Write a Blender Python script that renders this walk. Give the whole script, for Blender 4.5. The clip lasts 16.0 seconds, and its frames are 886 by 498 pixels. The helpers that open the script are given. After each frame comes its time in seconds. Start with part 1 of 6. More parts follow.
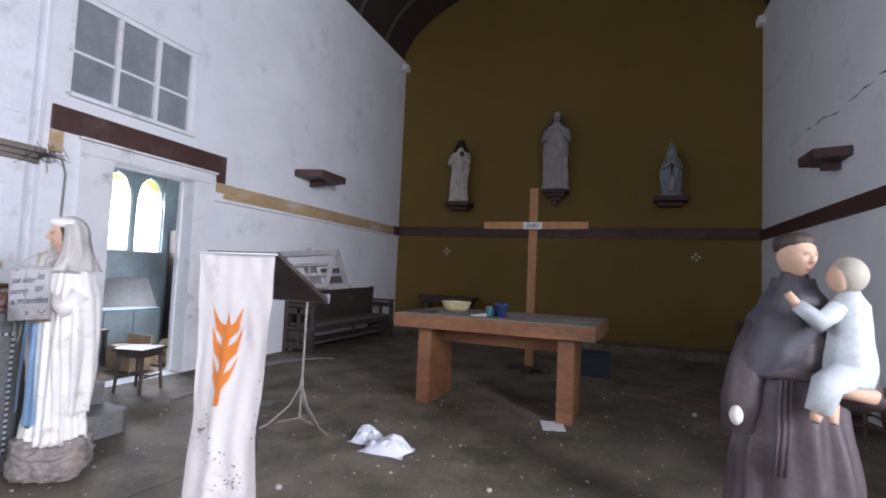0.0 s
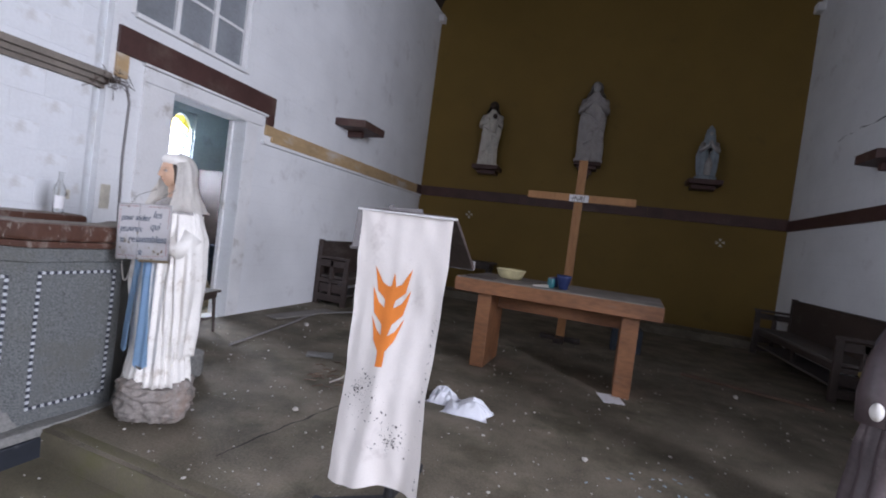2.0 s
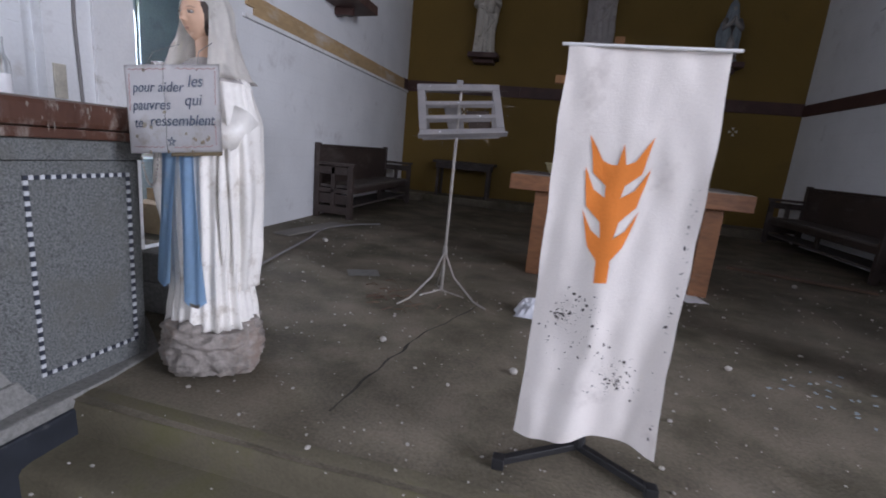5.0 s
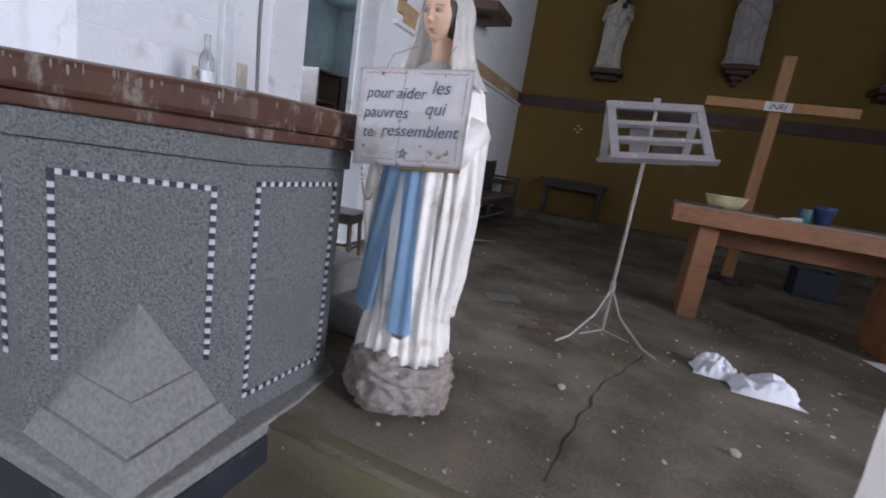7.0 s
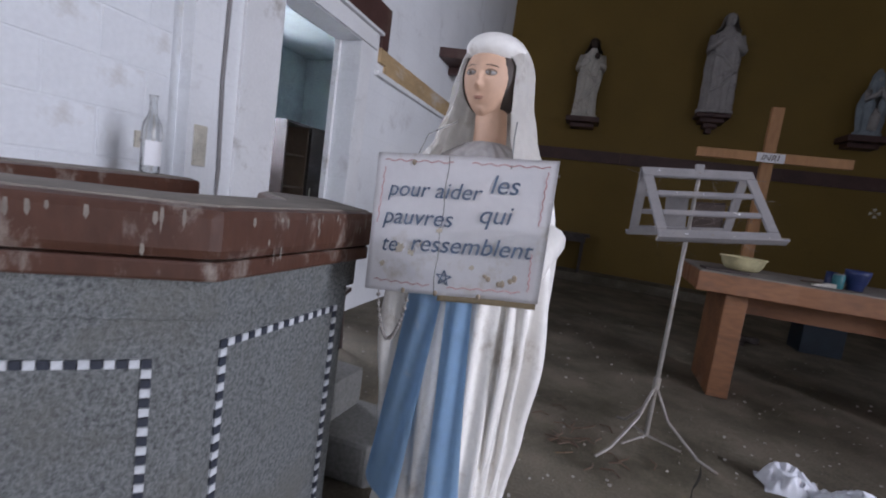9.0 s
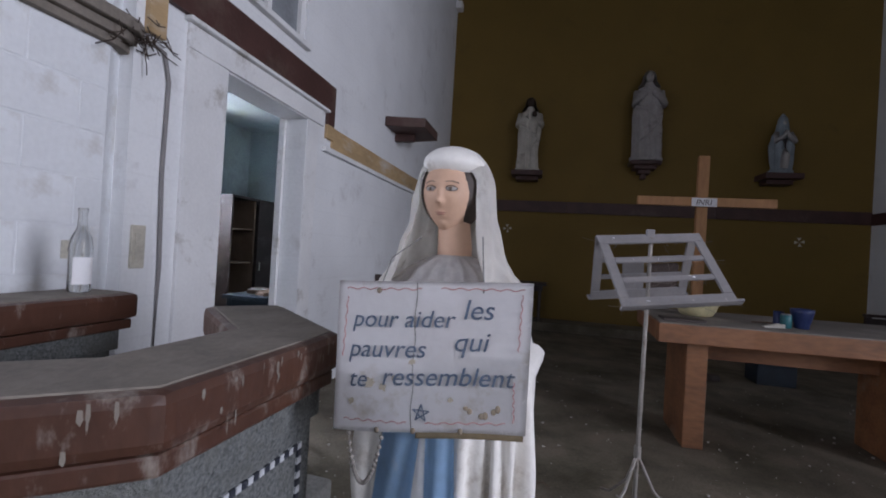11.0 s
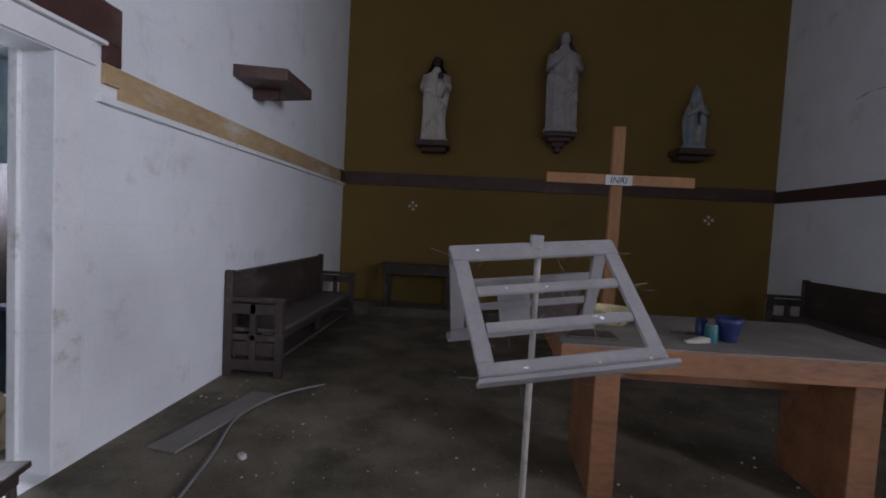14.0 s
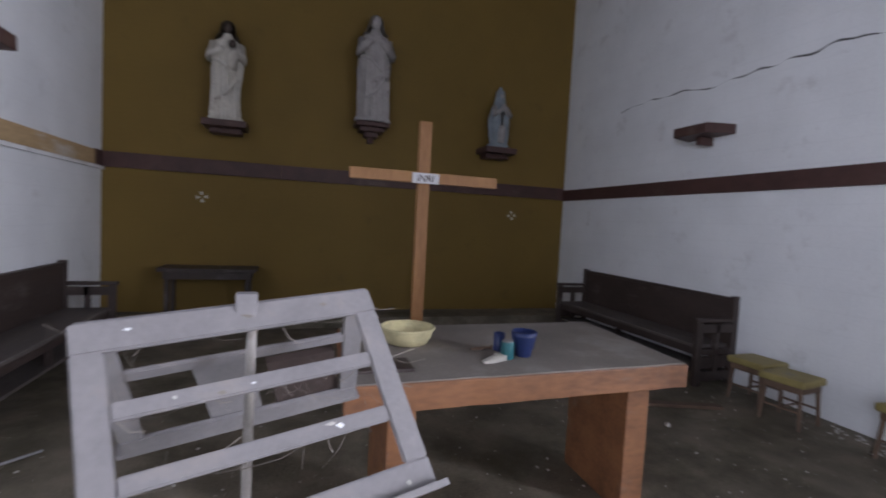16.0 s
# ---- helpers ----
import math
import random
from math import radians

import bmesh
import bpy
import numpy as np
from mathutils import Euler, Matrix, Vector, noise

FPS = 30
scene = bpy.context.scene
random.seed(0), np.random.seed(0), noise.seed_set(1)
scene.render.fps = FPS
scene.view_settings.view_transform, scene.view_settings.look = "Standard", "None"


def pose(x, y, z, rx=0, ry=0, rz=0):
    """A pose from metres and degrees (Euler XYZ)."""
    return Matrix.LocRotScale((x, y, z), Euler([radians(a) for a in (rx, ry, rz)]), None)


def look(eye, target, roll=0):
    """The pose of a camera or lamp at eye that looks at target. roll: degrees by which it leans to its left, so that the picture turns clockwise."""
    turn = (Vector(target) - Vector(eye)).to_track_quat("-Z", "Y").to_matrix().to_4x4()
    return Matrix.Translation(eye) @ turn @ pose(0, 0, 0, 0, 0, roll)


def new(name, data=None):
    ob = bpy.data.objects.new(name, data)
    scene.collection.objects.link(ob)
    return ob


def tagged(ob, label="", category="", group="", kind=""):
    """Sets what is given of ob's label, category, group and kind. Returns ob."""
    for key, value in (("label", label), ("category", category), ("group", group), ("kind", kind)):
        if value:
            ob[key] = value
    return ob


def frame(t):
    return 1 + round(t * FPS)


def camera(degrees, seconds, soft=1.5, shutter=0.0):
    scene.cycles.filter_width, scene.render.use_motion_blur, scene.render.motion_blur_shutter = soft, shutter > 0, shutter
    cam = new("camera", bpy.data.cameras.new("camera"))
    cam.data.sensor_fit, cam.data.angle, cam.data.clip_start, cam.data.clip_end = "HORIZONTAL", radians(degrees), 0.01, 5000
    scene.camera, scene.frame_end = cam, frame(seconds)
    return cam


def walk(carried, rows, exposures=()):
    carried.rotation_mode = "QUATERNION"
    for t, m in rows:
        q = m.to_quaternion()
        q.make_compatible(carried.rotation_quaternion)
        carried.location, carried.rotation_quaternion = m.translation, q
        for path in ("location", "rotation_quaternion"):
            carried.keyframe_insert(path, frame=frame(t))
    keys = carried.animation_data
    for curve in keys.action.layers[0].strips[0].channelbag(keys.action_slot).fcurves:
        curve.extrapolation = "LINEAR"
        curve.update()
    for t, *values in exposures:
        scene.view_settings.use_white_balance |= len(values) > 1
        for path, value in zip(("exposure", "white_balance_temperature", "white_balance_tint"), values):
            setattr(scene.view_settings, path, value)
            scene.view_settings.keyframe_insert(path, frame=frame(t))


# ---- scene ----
cam = camera(88.0, 16.0, soft=1.8, shutter=0.4)
# seconds, x, y, z, yaw, pitch, roll
PATH = [
    (0, 0.542, 1.357, 1.377, 21.00, 3.14, 2.49),
    (0.5, 0.359, 1.192, 1.392, 22.51, 2.83, 4.38),
    (1, 0.119, 1.072, 1.404, 25.28, 2.14, 5.69),
    (1.5, -0.078, 1.061, 1.390, 24.66, -0.01, 7.02),
    (2, -0.297, 1.111, 1.359, 18.59, -1.72, 7.43),
    (2.5, -0.503, 1.201, 1.323, 15.21, -6.18, 8.40),
    (3, -0.681, 1.239, 1.288, 8.77, -9.02, 10.87),
    (5.5, -1.504, 1.583, 1.080, 12.37, -12.19, 4.70),
    (6, -1.652, 1.611, 1.080, 14.26, -12.24, 6.54),
    (6.5, -1.880, 1.600, 1.075, 16.28, -12.50, 7.27),
    (7, -2.054, 1.618, 1.061, 20.55, -11.88, 9.01),
    (7.5, -2.215, 1.731, 1.072, 22.01, -11.20, 7.78),
    (8, -2.354, 1.879, 1.121, 22.92, -8.16, 5.97),
    (8.5, -2.421, 1.981, 1.184, 21.41, -9.21, 6.27),
    (9, -2.506, 2.059, 1.219, 17.03, -6.47, 7.92),
    (9.5, -2.587, 2.105, 1.267, 13.62, -5.36, 7.89),
    (10, -2.625, 2.097, 1.322, 11.32, -3.28, 5.25),
    (12.5, -2.387, 2.456, 1.404, 13.51, 2.96, 1.57),
    (13, -2.328, 2.737, 1.433, 9.21, 2.89, 3.03),
    (13.5, -2.294, 2.999, 1.518, 3.15, -2.43, 2.61),
    (14, -2.240, 3.221, 1.570, 3.13, -2.76, 2.98),
    (14.5, -2.151, 3.419, 1.677, 6.49, -5.04, 4.39),
    (15, -2.058, 3.512, 1.737, 2.51, -3.17, 3.17),
    (15.5, -1.986, 3.619, 1.709, -7.03, -2.89, 4.01),
    (16, -1.934, 3.714, 1.722, -18.12, -3.26, 3.00),
]
LIGHTNESS = [(t, e, 6250, 21) for t, e in ((0.0, 0.15), (1.5, -0.02), (3.0, -0.25), (5.5, -0.38), (7.0, -0.15), (8.5, -0.28), (10.0, -0.42), (12.5, -0.76), (13.5, -0.8), (14.5, -0.16), (15.0, 0.1), (16.0, 0.4))]
walk(cam, [(t, pose(x, y, z, 0, 0, yaw) @ pose(0, 0, 0, 90 + pitch) @ pose(0, 0, 0, 0, 0, roll)) for t, x, y, z, yaw, pitch, roll in PATH], LIGHTNESS)

# ---- light ----
world = bpy.data.worlds.new("overcast_sky")
scene.world = world
world.use_nodes = True
wn = world.node_tree.nodes
sky = wn.new("ShaderNodeTexSky")
sky.sky_type, sky.sun_disc = "NISHITA", False
sky.sun_elevation, sky.sun_rotation = radians(40), radians(120)
sky.dust_density, sky.air_density = 3.0, 1.2
wn["Background"].inputs["Strength"].default_value = 0.14
world.node_tree.links.new(sky.outputs[0], wn["Background"].inputs["Color"])

sun = new("overcast_sun", bpy.data.lights.new("overcast_sun", "SUN"))
sun.data.energy, sun.data.angle, sun.data.color = 0.8, radians(25), (1.0, 0.97, 0.93)
sun.matrix_world = look((8, -12, 14), (0, 0, 0))


def added_sky_lamp(eye, target, w, h, watts, colour=(0.84, 0.91, 1.0)):
    """An added area lamp of sky light, at an unseen nave opening or outside the sacristy lancets."""
    ob = new("added_skylight", bpy.data.lights.new("added_skylight", "AREA"))
    ob.data.shape, ob.data.size, ob.data.size_y, ob.data.energy, ob.data.color = "RECTANGLE", w, h, watts, colour
    ob.matrix_world = look(eye, target)
    return ob


# The first five stand in unseen nave openings, placed to light the chancel.
added_sky_lamp((6.9, -0.3, 3.4), (-3.6, 2.9, 1.5), 2.6, 3.6, 960)
added_sky_lamp((6.9, -6.4, 3.4), (0, -1.0, 1.6), 3.0, 3.6, 270)
added_sky_lamp((-9.9, -1.4, 3.4), (-1.5, 2.4, 1.2), 3.0, 3.6, 360)
added_sky_lamp((-9.9, -6.2, 3.4), (-3, 0.0, 0.8), 3.0, 3.6, 210)
added_sky_lamp((-1.0, -11.9, 4.4), (-1.5, -2, 0.0), 5.0, 4.6, 130)
added_sky_lamp((-7.5, 6.7, 2.2), (-5.0, 6.0, 0.9), 1.0, 1.2, 240)


# ---- materials ----
def mat(name, colour, rough=0.7, dark=None, scale=6.0, grain=60.0, bump=0.2, spread=0.35, metal=0.0, dirt=None, dirt_amount=0.0, dirt_scale=1.6, stretch=(1, 1, 1), emit=0.0):
    """A procedural surface: two scales of noise over a base colour, fine relief and blotches of dirt."""
    m = bpy.data.materials.new(name)
    m.use_nodes = True
    nt = m.node_tree
    nd, ln = nt.nodes, nt.links
    bsdf = nd["Principled BSDF"]
    bsdf.inputs["Roughness"].default_value, bsdf.inputs["Metallic"].default_value = rough, metal
    co = nd.new("ShaderNodeTexCoord")
    mp = nd.new("ShaderNodeMapping")
    mp.inputs["Scale"].default_value = stretch
    ln.new(co.outputs["Object"], mp.inputs["Vector"])
    big, fine = nd.new("ShaderNodeTexNoise"), nd.new("ShaderNodeTexNoise")
    for n, s, d in ((big, scale, 4.0), (fine, grain, 3.0)):
        n.inputs["Scale"].default_value, n.inputs["Detail"].default_value = s, d
        ln.new(mp.outputs[0], n.inputs["Vector"])
    ramp = nd.new("ShaderNodeValToRGB")
    lo = dark or tuple(c * (1 - spread) for c in colour)
    ramp.color_ramp.elements[0].color, ramp.color_ramp.elements[1].color = (*lo, 1), (*colour, 1)
    ramp.color_ramp.elements[0].position, ramp.color_ramp.elements[1].position = 0.32, 0.62
    mixf = nd.new("ShaderNodeMix")
    mixf.inputs[0].default_value = 0.35
    ln.new(big.outputs["Fac"], mixf.inputs[2])
    ln.new(fine.outputs["Fac"], mixf.inputs[3])
    ln.new(mixf.outputs[0], ramp.inputs["Fac"])
    out = ramp.outputs[0]
    if dirt:
        dn = nd.new("ShaderNodeTexNoise")
        dn.inputs["Scale"].default_value, dn.inputs["Detail"].default_value, dn.inputs["Roughness"].default_value = dirt_scale, 8.0, 0.7
        ln.new(mp.outputs[0], dn.inputs["Vector"])
        dr = nd.new("ShaderNodeValToRGB")
        dr.color_ramp.elements[0].position, dr.color_ramp.elements[1].position = 0.62 - 0.25 * dirt_amount, 0.78 - 0.2 * dirt_amount
        ln.new(dn.outputs["Fac"], dr.inputs["Fac"])
        mx = nd.new("ShaderNodeMix")
        mx.data_type = "RGBA"
        ln.new(dr.outputs[0], mx.inputs[0])
        ln.new(out, mx.inputs[6])
        mx.inputs[7].default_value = (*dirt, 1)
        out = mx.outputs[2]
    ln.new(out, bsdf.inputs["Base Color"])
    bp = nd.new("ShaderNodeBump")
    bp.inputs["Strength"].default_value, bp.inputs["Distance"].default_value = bump, 0.02
    ln.new(mixf.outputs[0], bp.inputs["Height"])
    ln.new(bp.outputs[0], bsdf.inputs["Normal"])
    if emit:
        bsdf.inputs["Emission Color"].default_value, bsdf.inputs["Emission Strength"].default_value = (*colour, 1), emit
    return m


def brick_paint(name, colour, mortar, size, bump, dirt, wear=0.12):
    """Old paint over coursed masonry, with faint joints and dirt."""
    m = mat(name, colour, 0.75, scale=1.3, grain=45, bump=0.25, spread=0.12, dirt=dirt, dirt_amount=wear, dirt_scale=1.9)
    nt = m.node_tree
    nd, ln = nt.nodes, nt.links
    co = nd.new("ShaderNodeTexCoord")
    mp = nd.new("ShaderNodeMapping")
    mp.inputs["Rotation"].default_value = (radians(90), 0, radians(90))
    ln.new(co.outputs["Object"], mp.inputs["Vector"])
    br = nd.new("ShaderNodeTexBrick")
    br.inputs["Scale"].default_value = 1.0
    br.inputs["Brick Width"].default_value, br.inputs["Row Height"].default_value, br.inputs["Mortar Size"].default_value = size[0], size[1], 0.006
    br.inputs["Color1"].default_value = br.inputs["Color2"].default_value = (1, 1, 1, 1)
    br.inputs["Mortar"].default_value = (mortar, mortar, mortar, 1)
    sp = nd.new("ShaderNodeSeparateXYZ")
    cb = nd.new("ShaderNodeCombineXYZ")
    ln.new(co.outputs["Object"], sp.inputs[0])
    ad = nd.new("ShaderNodeMath")
    ln.new(sp.outputs[0], ad.inputs[0])
    ln.new(sp.outputs[1], ad.inputs[1])
    ln.new(ad.outputs[0], cb.inputs[0])
    ln.new(sp.outputs[2], cb.inputs[1])
    ln.new(cb.outputs[0], br.inputs["Vector"])
    b = nd.new("ShaderNodeBump")
    b.inputs["Strength"].default_value, b.inputs["Distance"].default_value = bump, 0.01
    old = nd["Bump"]
    ln.new(br.outputs["Color"], b.inputs["Height"])
    ln.new(old.outputs[0], b.inputs["Normal"])
    bs = nd["Principled BSDF"]
    ln.new(b.outputs[0], bs.inputs["Normal"])
    src = bs.inputs["Base Color"].links[0].from_socket
    mx = nd.new("ShaderNodeMix")
    mx.data_type, mx.blend_type = "RGBA", "MULTIPLY"
    mx.inputs[0].default_value = 1.0
    ln.new(src, mx.inputs[6])
    ln.new(br.outputs["Color"], mx.inputs[7])
    ln.new(mx.outputs[2], bs.inputs["Base Color"])
    return m


WHITE = brick_paint("white_painted_masonry", (0.80, 0.81, 0.82), 0.97, (0.44, 0.21), 0.20, (0.56, 0.55, 0.55), 0.17)
WHITE_BLOCK = mat("white_painted_block", (0.82, 0.84, 0.86), 0.7, scale=2, grain=40, bump=0.35, spread=0.12, dirt=(0.58, 0.56, 0.53), dirt_amount=0.18, dirt_scale=2.6)
TRIM = mat("white_painted_wood", (0.80, 0.80, 0.80), 0.55, scale=3, grain=50, bump=0.15, spread=0.12, dirt=(0.38, 0.35, 0.31), dirt_amount=0.25, dirt_scale=4)
MUSTARD = brick_paint("mustard_painted_masonry", (0.20, 0.123, 0.022), 0.97, (0.22, 0.075), 0.22, (0.15, 0.094, 0.019))
BAND = mat("dark_brown_painted_board", (0.085, 0.040, 0.034), 0.55, scale=4, grain=40, bump=0.15, dirt=(0.13, 0.09, 0.07), dirt_amount=0.2)
RAW = mat("raw_pine_board", (0.52, 0.36, 0.19), 0.7, scale=4, grain=30, bump=0.2, dirt=(0.6, 0.56, 0.5), dirt_amount=0.4, dirt_scale=3, stretch=(1, 0.3, 1))
FLOOR = mat("dusty_concrete_floor", (0.225, 0.19, 0.14), 0.8, dark=(0.085, 0.072, 0.048), scale=2.6, grain=70, bump=0.8, dirt=(0.075, 0.066, 0.038), dirt_amount=0.55, dirt_scale=1.4)
MOSS = mat("mossy_step_edge", (0.15, 0.13, 0.085), 0.95, scale=4, grain=70, bump=0.5, dirt=(0.105, 0.10, 0.04), dirt_amount=0.55, dirt_scale=2)
VAULT = mat("dark_timber_vault", (0.045, 0.030, 0.024), 0.7, scale=3, grain=30, bump=0.3, stretch=(1, 0.2, 1))
TERRAZZO = mat("grey_terrazzo", (0.205, 0.215, 0.21), 0.75, dark=(0.045, 0.05, 0.05), scale=120, grain=260, bump=0.5, dirt=(0.13, 0.13, 0.115), dirt_amount=0.45, dirt_scale=3.5)
BROACH = mat("dusty_cast_stone", (0.27, 0.265, 0.25), 0.8, dark=(0.16, 0.16, 0.15), scale=60, grain=200, bump=0.3)
RIM = mat("red_brown_glazed_rim", (0.100, 0.043, 0.027), 0.4, scale=4, grain=50, bump=0.15, dirt=(0.33, 0.29, 0.25), dirt_amount=0.30, dirt_scale=11, stretch=(1, 1, 0.45))
DUST = mat("dusty_rim_top", (0.26, 0.225, 0.19), 0.9, scale=6, grain=50, bump=0.4)
BLACK_MARBLE = mat("black_marble", (0.035, 0.04, 0.05), 0.3, scale=3, grain=12, bump=0.05, dirt=(0.20, 0.20, 0.20), dirt_amount=0.2, dirt_scale=5)
TESS_W = mat("white_tessera", (0.60, 0.62, 0.64), 0.5, scale=20, grain=80, bump=0.1)
TESS_B = mat("dark_tessera", (0.04, 0.045, 0.06), 0.4, scale=20, grain=80, bump=0.1)
PLASTER = mat("painted_plaster_white", (0.86, 0.83, 0.78), 0.5, scale=5, grain=60, bump=0.2, spread=0.14, dirt=(0.42, 0.36, 0.29), dirt_amount=0.30, dirt_scale=7)
PLASTER_GREY = mat("mottled_grey_plaster", (0.46, 0.43, 0.41), 0.7, scale=5, grain=60, bump=0.2, dirt=(0.22, 0.2, 0.19), dirt_amount=0.4, dirt_scale=5)
PLASTER_PALE = mat("pale_statue_plaster", (0.70, 0.66, 0.58), 0.65, scale=5, grain=60, bump=0.2, dirt=(0.35, 0.3, 0.25), dirt_amount=0.35, dirt_scale=5)
BLUE = mat("pale_blue_paint", (0.36, 0.55, 0.76), 0.55, scale=5, grain=50, bump=0.12, spread=0.15, dirt=(0.62, 0.64, 0.66), dirt_amount=0.15, dirt_scale=6)
BLUE_GREY = mat("grey_blue_paint", (0.30, 0.38, 0.42), 0.6, scale=5, grain=50, bump=0.12)
SKIN = mat("flesh_paint", (0.66, 0.42, 0.29), 0.6, scale=6, grain=60, bump=0.08, spread=0.12)
LIP = mat("rose_paint", (0.52, 0.27, 0.20), 0.5, bump=0.05)
EYE_DARK = mat("eye_paint", (0.17, 0.13, 0.10), 0.4, bump=0.0)
HAIR = mat("dark_brown_hair_paint", (0.06, 0.04, 0.03), 0.6, bump=0.2)
HABIT = mat("brown_habit_paint", (0.105, 0.078, 0.082), 0.5, scale=5, grain=40, bump=0.15, dirt=(0.2, 0.16, 0.16), dirt_amount=0.25, dirt_scale=4)
HOOD = mat("slate_cowl_paint", (0.085, 0.078, 0.092), 0.55, scale=5, grain=40, bump=0.15)
CHILD = mat("pale_grey_tunic_paint", (0.58, 0.62, 0.62), 0.55, scale=5, grain=50, bump=0.1, dirt=(0.35, 0.36, 0.34), dirt_amount=0.2, dirt_scale=8)
FAIR = mat("fair_hair_paint", (0.50, 0.46, 0.36), 0.6, bump=0.2)
ROCK = mat("cast_rock_base", (0.36, 0.32, 0.29), 0.85, dark=(0.15, 0.135, 0.12), scale=9, grain=40, bump=1.0, dirt=(0.22, 0.15, 0.11), dirt_amount=0.35, dirt_scale=4)
CLOTH = mat("soiled_white_cloth", (0.80, 0.75, 0.71), 0.9, scale=4, grain=160, bump=0.12, spread=0.1, dirt=(0.55, 0.50, 0.47), dirt_amount=0.18, dirt_scale=5)
LINEN = mat("white_linen", (0.80, 0.81, 0.86), 0.9, scale=5, grain=120, bump=0.15, spread=0.12)
MOULD = mat("black_mildew", (0.10, 0.09, 0.085), 0.95, scale=20, grain=90, bump=0.1)
ORANGE = mat("orange_felt", (0.83, 0.24, 0.035), 0.85, scale=6, grain=150, bump=0.1, spread=0.12)
PAPER = mat("aged_white_paper", (0.88, 0.87, 0.88), 0.85, scale=4, grain=60, bump=0.08, spread=0.08, dirt=(0.60, 0.55, 0.47), dirt_amount=0.22, dirt_scale=9)
CARD = mat("buff_cardboard", (0.44, 0.35, 0.22), 0.9, scale=5, grain=60, bump=0.1)
INK = mat("blue_grey_ink", (0.10, 0.14, 0.21), 0.8, scale=30, grain=90, bump=0.0, spread=0.5)
RED_INK = mat("faded_red_ink", (0.62, 0.30, 0.29), 0.8, bump=0.0)
SMUDGE = mat("brown_smudge", (0.33, 0.27, 0.20), 0.9, bump=0.05)
ALTAR = mat("orange_brown_altar_wood", (0.29, 0.125, 0.052), 0.6, dark=(0.15, 0.065, 0.03), scale=5, grain=40, bump=0.25, stretch=(0.3, 1, 1), dirt=(0.26, 0.18, 0.13), dirt_amount=0.25, dirt_scale=3)
ALTAR_TOP = mat("dust_covered_altar_top", (0.26, 0.225, 0.195), 0.85, scale=2, grain=60, bump=0.2, dirt=(0.32, 0.29, 0.26), dirt_amount=0.4, dirt_scale=2)
CROSS = mat("varnished_pine_cross", (0.50, 0.25, 0.095), 0.5, dark=(0.36, 0.165, 0.06), scale=4, grain=30, bump=0.12, stretch=(1, 1, 0.25))
DARKWOOD = mat("dark_stained_oak", (0.060, 0.042, 0.036), 0.55, scale=5, grain=40, bump=0.25, stretch=(1, 0.3, 1), dirt=(0.13, 0.11, 0.10), dirt_amount=0.3, dirt_scale=4)
SEATDUST = mat("dusty_oak_seat", (0.13, 0.11, 0.10), 0.7, scale=5, grain=40, bump=0.15, stretch=(1, 0.3, 1))
MIDWOOD = mat("mid_brown_wood", (0.16, 0.10, 0.065), 0.6, scale=5, grain=40, bump=0.2)
PALEPAINT = mat("dusty_grey_painted_metal", (0.24, 0.225, 0.225), 0.65, scale=7, grain=70, bump=0.2, spread=0.2, dirt=(0.27, 0.24, 0.22), dirt_amount=0.3, dirt_scale=7)
RUSTY = mat("weathered_steel_pole", (0.36, 0.33, 0.30), 0.5, scale=8, grain=60, bump=0.15, metal=0.3, dirt=(0.16, 0.12, 0.09), dirt_amount=0.35, dirt_scale=8)
BLACKMETAL = mat("black_painted_steel", (0.025, 0.025, 0.027), 0.45, bump=0.08, dirt=(0.12, 0.11, 0.1), dirt_amount=0.25, dirt_scale=8)
CREAM = mat("cream_woven_basket", (0.68, 0.60, 0.34), 0.7, scale=10, grain=60, bump=0.25)
COBALT = mat("cobalt_blue_plastic", (0.02, 0.035, 0.12), 0.4, bump=0.05)
TEAL = mat("teal_can", (0.02, 0.15, 0.17), 0.4, bump=0.05)
SACRISTY = mat("grey_green_plaster", (0.36, 0.42, 0.43), 0.85, scale=1.5, grain=40, bump=0.2, dirt=(0.22, 0.24, 0.24), dirt_amount=0.35)
LEAD = mat("lead_came", (0.12, 0.13, 0.14), 0.6, bump=0.05)
YELLOW_GLASS = mat("yellow_stained_glass", (0.78, 0.62, 0.10), 0.3, bump=0.05, emit=1.2)
BRIGHT_GLASS = mat("frosted_window_glass", (0.9, 0.95, 1.0), 0.3, bump=0.05, emit=2.6)
REEDED = mat("reeded_grey_glass", (0.30, 0.32, 0.34), 0.35, scale=3, grain=40, bump=0.1)
OLIVE_SEAT = mat("olive_yellow_vinyl", (0.35, 0.28, 0.10), 0.6, bump=0.15, dirt=(0.25, 0.22, 0.14), dirt_amount=0.3, dirt_scale=6)
CARTON = mat("brown_carton", (0.40, 0.29, 0.18), 0.85, bump=0.1)
RUBBLE = mat("pale_plaster_rubble", (0.55, 0.52, 0.47), 0.95, scale=20, grain=80, bump=0.3)
LEAF = mat("dry_green_leaf", (0.08, 0.11, 0.05), 0.7, bump=0.1)
PICTURE_A = mat("dim_red_brown_painting", (0.30, 0.16, 0.12), 0.6, dark=(0.10, 0.11, 0.17), scale=2.5, grain=12, bump=0.05, dirt=(0.45, 0.36, 0.30), dirt_amount=0.3, dirt_scale=3)
PICTURE_B = mat("dim_violet_blue_painting", (0.34, 0.33, 0.42), 0.6, dark=(0.14, 0.17, 0.30), scale=2.0, grain=12, bump=0.05, dirt=(0.42, 0.30, 0.28), dirt_amount=0.3, dirt_scale=2)
SWITCH = mat("ivory_plastic", (0.66, 0.62, 0.52), 0.4, bump=0.05)
